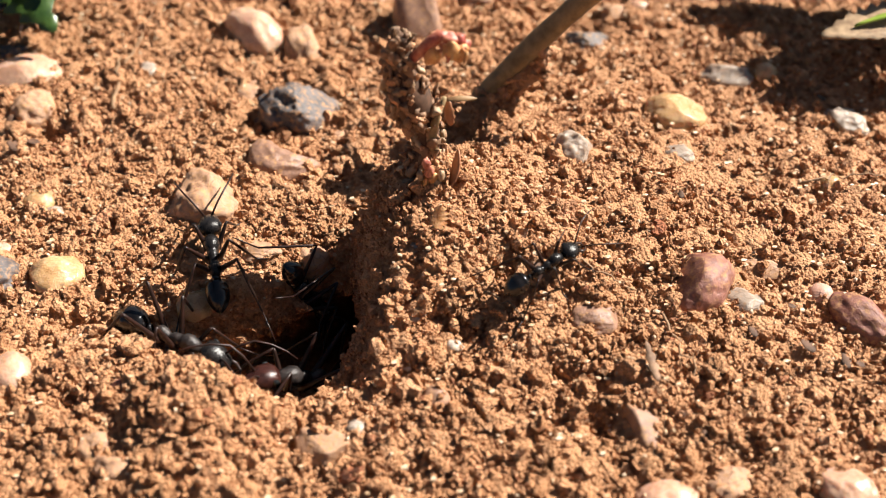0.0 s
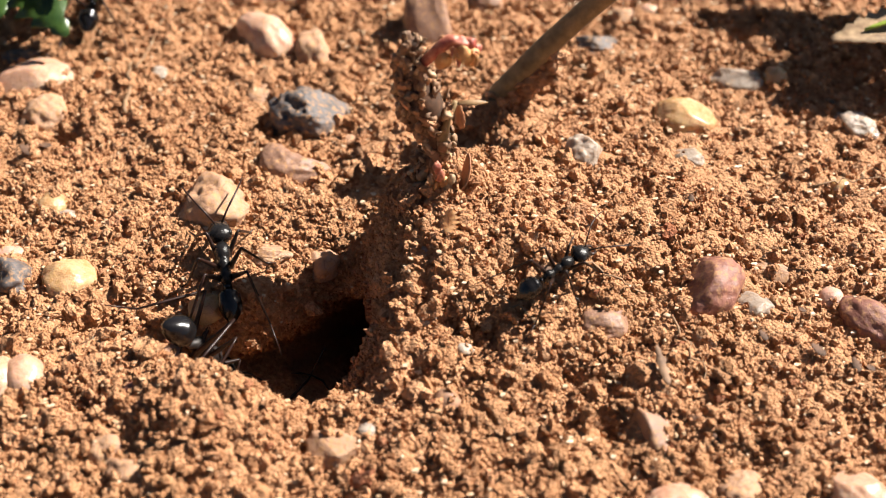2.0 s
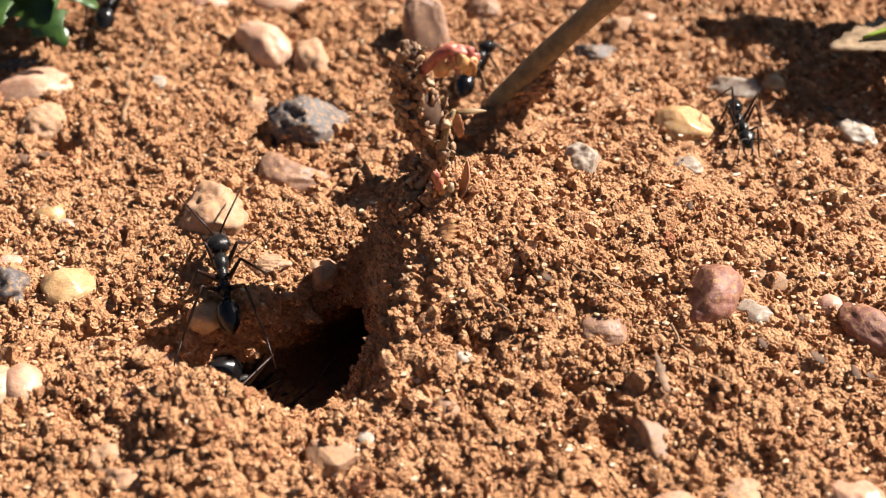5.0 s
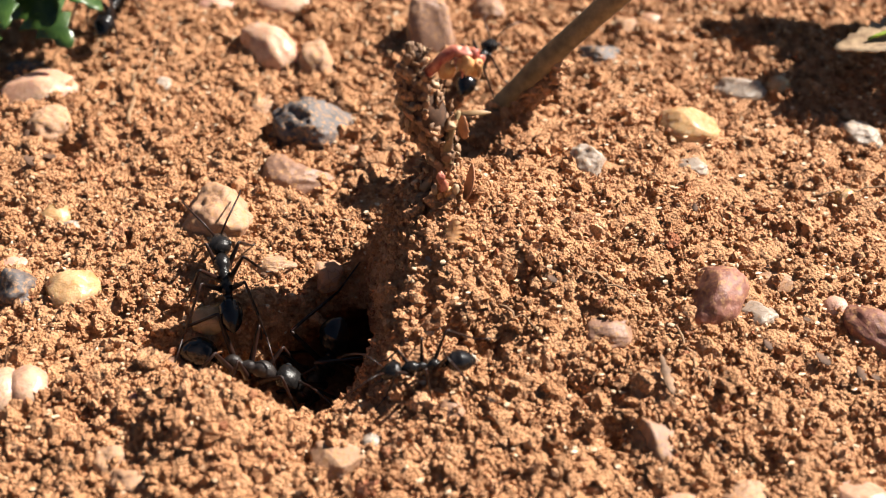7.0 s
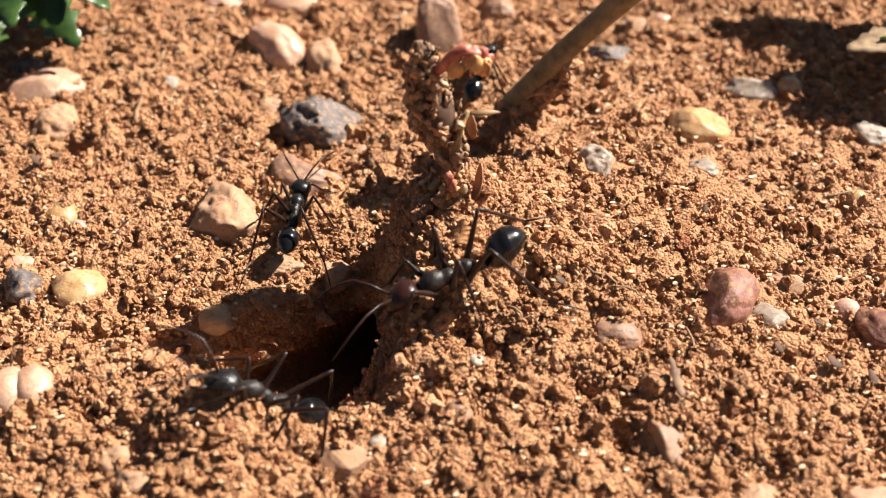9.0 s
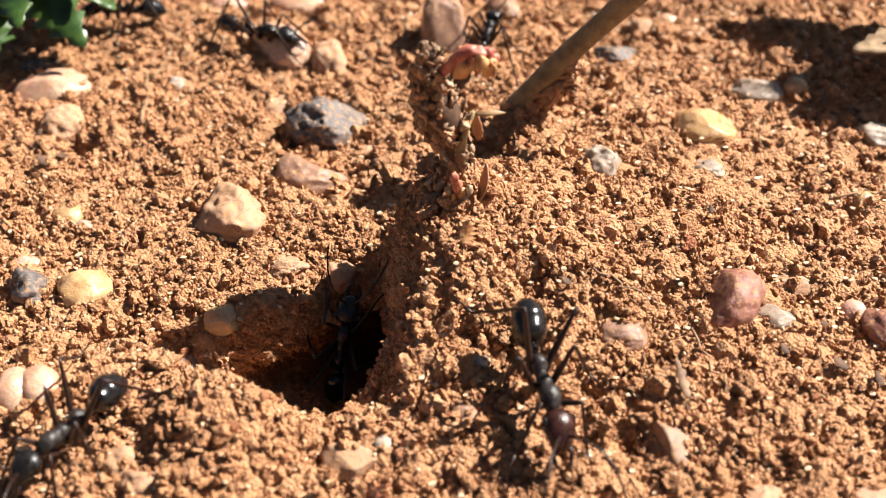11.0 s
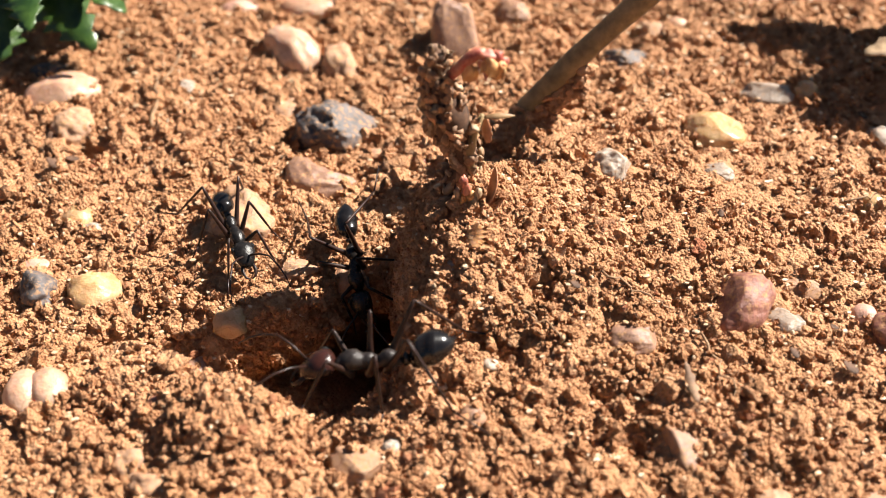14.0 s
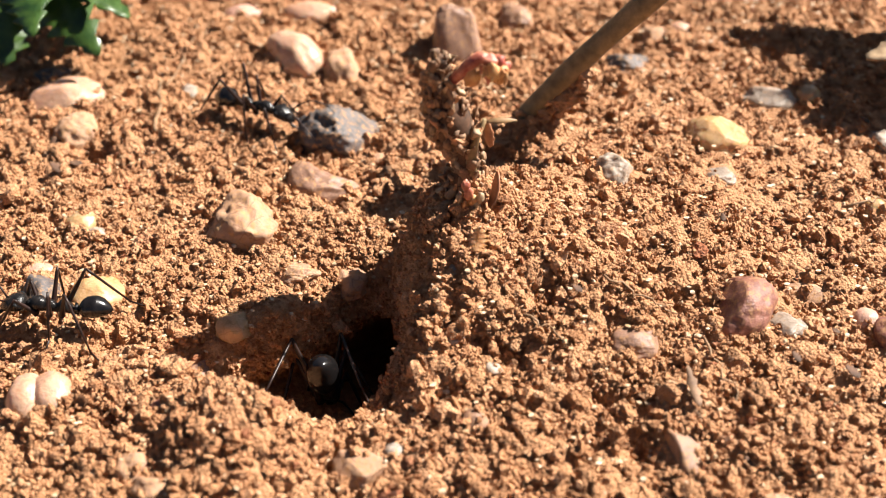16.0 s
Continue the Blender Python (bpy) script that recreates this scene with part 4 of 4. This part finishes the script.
def stance(x, y, heading, height=None, pitch=0.0):
    """An ant's pose on the land: heading in degrees from +y to the left. It leans with the slope, but for a climb of given height and pitch."""
    h = radians(heading)
    if height is not None:
        return Matrix.Translation(Vector((x, y, height)) * MM) @ Euler((0, 0, h)).to_matrix().to_4x4() @ pose(0, 0, 0, pitch, 0, 0)
    f, l = Vector((-math.sin(h), math.cos(h), 0)), Vector((-math.cos(h), -math.sin(h), 0))
    d = 2.6
    zf, zb = float(ground_z(x + f.x * d, y + f.y * d)), float(ground_z(x - f.x * d, y - f.y * d))
    zl, zr = float(ground_z(x + l.x * d, y + l.y * d)), float(ground_z(x - l.x * d, y - l.y * d))
    zm = max(float(ground_z(x, y)), (zf + zb) / 2)
    rx = max(-55.0, min(55.0, math.degrees(math.atan2(zf - zb, 2 * d))))
    ry = max(-25.0, min(25.0, math.degrees(math.atan2(zl - zr, 2 * d))))
    return Matrix.Translation(Vector((x, y, zm + 0.2)) * MM) @ Euler((0, 0, h)).to_matrix().to_4x4() @ pose(0, 0, 0, rx, ry, 0)


def march_ant(ant, rows):
    """Key an ant and the swing of its legs; rows of seconds, x, y, heading, lift, pitch."""
    root, legs = ant
    walk(root, [(r[0], stance(*r[1:])) for r in rows])
    # way gone and turned so far
    gone, steps = 0.0, [(rows[0][0], 0.0)]
    for a, b in zip(rows, rows[1:]):
        gone += math.hypot(b[1] - a[1], b[2] - a[2]) + abs(b[3] - a[3]) * 0.03
        steps.append((b[0], gone))
    times = [rows[0][0]]
    for (t0, g0), (t1, g1) in zip(steps, steps[1:]):
        n = max(1, min(int((t1 - t0) / 0.1 + 0.5), int((g1 - g0) / 0.9) + 1))
        times += [t0 + (t1 - t0) * (i + 1) / n for i in range(n)]
    ts, gs = [a for a, _ in steps], [b for _, b in steps]
    for leg, o, side, k in legs:
        keys = []
        for t in times:
            ph = float(np.interp(t, ts, gs)) / 5.0 * 2 * math.pi + (math.pi if (k + (side > 0)) % 2 else 0.0)
            swing = 15 * math.sin(ph) * (0.5 if gone < 3 else 1.0)
            lift = 9 * max(0.0, math.cos(ph)) * (0.3 if gone < 3 else 1.0)
            keys.append((t, Matrix.Translation(o) @ pose(0, 0, 0, 0, -lift * side, swing * side)))
        walk(leg, keys)


def motions():
    # seconds, x, y, heading; in the shaft also height and pitch
    march_ant(build_ant("glossy black long-legged ant standing at the pit rim", 1.0, 0.0, girth=0.86), [
        (0, -13.7, -2.0, 12, -0.5, 8), (1.5, -13.7, -2.2, 13, -0.55, 10), (3.5, -13.7, -2.3, 13, -0.6, 12), (7, -13.9, -2.4, 14, -0.5, 9),
        (7.1, -14.7, -0.6, 25), (7.3, -15.5, -1.1, 41), (7.7, -15.7, -1.1, 41), (7.8, -18.0, 0.0, 72),
        (7.9, -18.0, 0.3, 100), (8, -17.5, -0.8, 171), (8.1, -17.8, -1.7, 197), (8.2, -17.3, -3.9, 234),
        (8.3, -15.7, -5.4, 256, -2.8, -47), (8.4, -12.1, -11.6, 211, 1.6, 32), (8.6, -7.3, -8.0, 225, -10.0, -75), (9, -7.3, -8.0, 200, -10.0, -75),
        (9.7, -7.3, -8.0, 140, -10.0, -75), (10.2, -7.3, -8.0, 80, -10.0, 75), (10.7, -7.3, -8.0, 20, -10.0, 75), (11.1, -7.6, -0.8, -19, -2.1, 57),
        (11.3, -7.1, 0.5, -9), (11.5, -6.3, 1.7, 0), (11.7, -5.6, 5.8, -5, 0.0, -2), (11.8, -4.6, 10.5, -2, -0.1, -5),
        (11.9, -3.8, 19.7, -12, 0.7, 10), (12, -2.9, 20.5, -7, 3.8, 8), (12.2, -0.9, 28.1, -13, 3.8, -5), (12.5, 1.8, 38.4, -58),
        (12.6, 3.4, 38.3, -105), (12.7, 3.9, 37.7, -150), (12.9, 4.5, 36.7, -193, 0.2, -2), (13, 1.8, 26.5, -195, 2.6, 0),
        (13.1, -0.5, 21.5, -194, 3.8, -5), (13.2, -2.7, 20.8, -190, 2.4, -8), (13.4, -5.6, 17.4, -205), (13.6, -5.5, 18.1, -208, -0.3, -3),
        (13.8, -7.3, 7.9, -187, -0.2, 1), (14, -7.0, 1.2, -187), (14.2, -7.9, -0.8, -192), (14.3, -7.8, -1.2, -205, -2.3, -54),
        (14.6, -7.3, -8.0, -180, -10.0, 75), (16, -7.3, -8.0, -180, -10.0, 75),
    ])
    march_ant(build_ant("large glossy black ant half inside the nest hole", 1.08, 0.0, thorax_skin=DOWNY), [
        (0, -15.8, -7.1, -113, -2.0, -8), (0.4, -15.7, -7.1, -105, -2.1, -16), (0.8, -16.2, -7.4, -75, -2.5, -48), (1.2, -16.3, -7.5, -62, -2.5, -60),
        (1.6, -16.2, -7.8, -56, -2.2, -65), (2, -16.2, -8.0, -51, -2.0, -68), (2.4, -16.2, -7.9, -55, -2.1, -64), (2.8, -16.4, -7.5, -62, -2.3, -58),
        (3.2, -16.3, -7.4, -62, -2.7, -58), (3.6, -14.8, -6.8, -60, -5.0, -61), (4.2, -13.9, -6.4, -58, -6.4, -62), (6.3, -15.4, -7.1, -60, -4.0, -63),
        (6.5, -16.1, -7.4, -63, -2.8, -64), (6.7, -15.2, -7.3, -80, -3.0, -40), (6.9, -14.1, -7.3, -93, -3.4, -24), (7.1, -12.3, -6.2, -98, -3.9, -16), (7.3, -10.8, -6.4, -95, -4.6, -8),
        (7.5, -8.6, -6.6, -92, -5.0, 6), (7.7, -6.4, -6.1, -88, -4.9, 14), (8, -6.6, -6.0, -90, -4.9, 14), (8.2, -9.1, -6.1, -125, -4.0, 0),
        (8.3, -8.6, -6.6, -170, -2.9, 4), (8.4, -8.4, -8.3, -215, -2.1, 12), (8.6, -9.7, -11.0, -248, -1.0, 34), (8.8, -10.9, -12.4, -258, 0.4, 38),
        (9.2, -11.9, -12.9, -262, 1.0, 36), (10.2, -14.9, -14.3, -275), (11, -20.5, -14.7, -217), (11.3, -21.8, -16.4, -210),
        (11.5, -23.3, -19.8, -200), (12.2, -24.9, -23.9, -192), (16, -25.4, -23.7, -191),
    ])
    march_ant(build_ant("black ant with a grey sheen on its gaster, leaving the nest", 0.95, 0.15, girth=0.86), [
        (0, -9.8, -2.8, -54, -2.7, -70), (0.4, -9.7, -2.0, -89, -2.8, -70), (0.6, -9.6, -2.1, -104, -3.4, -70), (0.9, -7.3, -8.0, -180, -10.0, 75),
        (3, -7.3, -8.0, -240, -10.0, 75), (5, -7.3, -8.0, -300, -10.0, 75), (7, -7.3, -8.0, -340, -10.0, 75), (7.5, -12.3, -3.0, -322, -3.6, 72),
        (7.7, -12.1, -2.8, -359, -2.7, 56), (7.9, -12.1, -2.5, -361, -2.4, 49), (8.2, -12.5, -1.8, -355, -2.1, 45), (8.3, -11.8, -1.7, -354, -2.1, 44),
        (8.4, -11.6, -1.2, -359), (8.5, -11.8, 1.6, -362), (8.6, -10.4, 2.4, -360), (9.2, -10.7, 2.7, -365, -0.3, -1),
        (9.8, -12.0, 8.2, -340, -0.2, -0), (10.4, -16.1, 17.0, -341), (10.7, -16.9, 20.1, -366), (10.85, -16.5, 22.2, -419),
        (11, -15.7, 22.4, -469), (11.3, -13.7, 21.6, -492), (11.7, -12.5, 19.7, -484), (12, -13.5, 20.0, -498),
        (12.5, -14.3, 19.9, -518), (12.8, -15.6, 18.1, -537), (13, -15.8, 15.8, -543), (13.2, -15.9, 12.2, -533),
        (13.4, -16.4, 9.8, -528), (13.6, -16.3, 9.5, -526), (13.8, -16.7, 7.0, -522, -0.2, -0), (14, -15.2, 1.3, -516),
        (14.2, -15.4, 0.0, -525), (14.4, -15.7, -0.8, -534), (14.6, -16.0, -2.4, -536), (14.8, -16.3, -3.8, -537),
        (14.9, -16.8, -4.5, -538), (15, -17.9, -4.4, -552), (15.1, -18.9, -5.2, -598), (15.2, -19.8, -5.1, -607),
        (15.4, -21.0, -5.5, -622), (15.6, -22.2, -5.2, -641), (15.8, -22.5, -5.1, -646), (16, -24.8, -5.0, -635),
    ])
    march_ant(build_ant("large black ant with a reddish brown head, crossing the mound", 1.2, 0.42, RUST, thorax_skin=DOWNY), [
        (0, -8.9, -8.6, 120, -4.6, 30), (0.3, -8.6, -8.4, 118, -5.0, 26), (0.7, -7.3, -8.0, 120, -10.0, -75), (6.6, -7.3, -8.0, 100, -10.0, -75),
        (7.1, -7.1, -2.8, 127, -5.4, -51), (7.5, -6.1, -1.9, 122, -3.0, -53), (7.7, -4.6, -2.9, 83, -1.1, -36), (7.9, -3.4, -4.1, 63, -0.2, -36),
        (8.1, -2.5, -5.3, 100, 1.5, -14), (8.3, -2.7, -5.6, 100, 2.0, -12), (8.4, -2.5, -6.0, 104, 2.6, -15), (8.6, -1.0, -6.2, 108, 3.1, -18),
        (8.8, -0.5, -6.7, 108, 3.3, -18), (9.2, 0.4, -5.5, 112, 3.2, -12), (9.8, 0.6, -7.6, 149), (10.5, 1.9, -10.3, 170),
        (11, 3.3, -11.5, 196), (11.3, 4.2, -11.9, 206), (11.5, 4.8, -13.2, 204), (11.9, 4.8, -13.0, 205),
        (12.1, 4.6, -12.2, 204), (12.2, 4.8, -11.2, 193), (12.3, 4.9, -10.9, 182), (12.4, 4.8, -10.6, 165),
        (12.5, 4.2, -10.5, 147, 1.8, 6), (12.6, 3.4, -10.3, 133, 1.7, 4), (12.8, 1.7, -10.0, 115, 1.2, 4), (13, 0.9, -9.9, 106, 0.9, 4),
        (13.3, 1.2, -8.8, 53, 0.1, -38), (13.6, -3.0, -10.4, 95, 1.2, -10), (13.9, -5.2, -10.1, 92, 0.9, -8), (14.3, -5.3, -10.2, 92, 0.7, -8),
        (14.5, -5.5, -10.1, 90, 0.2, -10), (14.6, -6.6, -9.7, 88, -0.6, -12), (14.9, -7.4, -9.4, 86, -1.6, -14), (15, -7.9, -9.4, 88, -2.2, -16),
        (15.2, -10.0, -8.5, 90, -3.2, -20), (15.3, -9.2, -7.9, 60, -4.3, -40), (15.4, -8.8, -8.0, 35, -4.9, -52), (15.6, -8.8, -8.1, 15, -5.4, -58),
        (16, -9.2, -7.4, 10, -5.9, -60),
    ])
    march_ant(build_ant("small dusty black ant on the sunlit mound", 0.73, 0.0), [
        (0, 5.5, -5.6, -53), (1.5, 5.5, -5.6, -53), (2.4, 5.6, -5.6, -50), (2.8, 6.2, -5.4, -48),
        (3, 9.6, -3.3, -42), (3.1, 12.3, -0.5, -42), (3.5, 12.9, -0.1, -41), (3.8, 13.3, 1.2, -3),
        (3.9, 13.9, 2.9, -2), (4, 13.8, 5.3, -3), (4.2, 14.6, 7.1, -13), (4.6, 16.8, 10.4, -47),
        (4.75, 18.1, 11.5, -100), (4.9, 19.3, 11.8, -160), (5.1, 18.7, 9.0, -186), (5.5, 13.0, -0.9, -219),
        (6, 6.3, -6.0, -223), (6.3, 2.8, -8.1, -227), (6.6, 1.2, -8.6, -239), (6.9, -0.8, -10.7, -253),
        (7.1, -2.3, -10.6, -272), (7.2, -3.8, -11.0, -265), (7.4, -9.7, -13.1, -228), (7.6, -11.2, -14.2, -251),
        (7.7, -13.8, -14.9, -272), (7.8, -16.7, -15.4, -249), (8, -17.9, -17.0, -236), (8.3, -18.9, -17.9, -223),
        (8.6, -20.5, -20.8, -217), (9.2, -22.4, -24.1, -198), (16, -23.4, -23.7, -201),
    ])
    march_ant(build_ant("black ant climbing beside the withered stalk", 0.85, 0.0), [
        (0, -7.3, -8.0, 20, -10.0, 75), (2, -7.3, -8.0, 20, -10.0, 75), (2.2, -8.8, -0.7, 2), (2.3, -8.9, 0.9, 3),
        (2.4, -7.5, 1.9, -10), (2.5, -5.9, 2.2, -29), (2.6, -5.9, 2.5, -32), (2.8, -5.5, 3.4, -29),
        (3, -4.8, 4.0, -18), (3.3, -4.4, 4.5, -17), (3.5, -3.5, 6.3, -16), (3.7, -2.0, 9.3, -19),
        (3.9, 1.1, 15.3, -18), (4.2, 2.0, 17.7, -23), (6.5, 1.8, 18.2, -25), (8.5, 1.5, 17.9, -22),
        (9.2, 1.3, 17.4, -16), (10.6, 1.2, 19.5, -15), (11.3, 1.5, 24.8, -11), (12, 2.3, 35.4, -9, 0.4, -3),
        (16, 1.7, 36.1, -8, 0.4, -3),
    ])
    march_ant(build_ant("black ant beside the green weed leaves", 0.9, 0.0), [
        (0, -31.2, 25.8, -29), (0.5, -28.4, 24.4, -16), (0.8, -27.0, 23.2, -14), (1.5, -27.0, 24.7, -4),
        (3, -26.3, 24.5, 1), (6.5, -25.8, 26.1, 0), (7, -25.8, 24.6, -4), (7.5, -25.7, 25.3, -12),
        (8, -23.4, 25.3, -51), (8.4, -21.0, 29.5, -67), (8.8, -20.3, 34.9, -13), (9.4, -21.3, 40.2, 67),
        (9.65, -23.1, 39.7, 101), (9.9, -24.8, 37.7, 165), (10.3, -26.5, 34.4, 185), (10.7, -27.1, 29.1, 184),
        (10.85, -26.8, 27.3, 163), (10.95, -26.6, 25.9, 133), (11.1, -25.6, 24.3, 46), (11.3, -25.2, 24.4, 16),
        (11.7, -27.8, 33.0, 15), (12.2, -31.2, 45.3, 16, 0.1, -1), (13.2, -37.0, 46.5, 60, 0.1, -2),
        (14.2, -43.0, 40.0, 130), (15.2, -43.0, 30.0, 200), (15.6, -37.0, 25.0, 250), (15.8, -25.0, 22.8, 265),
        (15.9, -18.5, 18.8, 255), (16, -15.9, 14.6, 246),
    ])


motions()
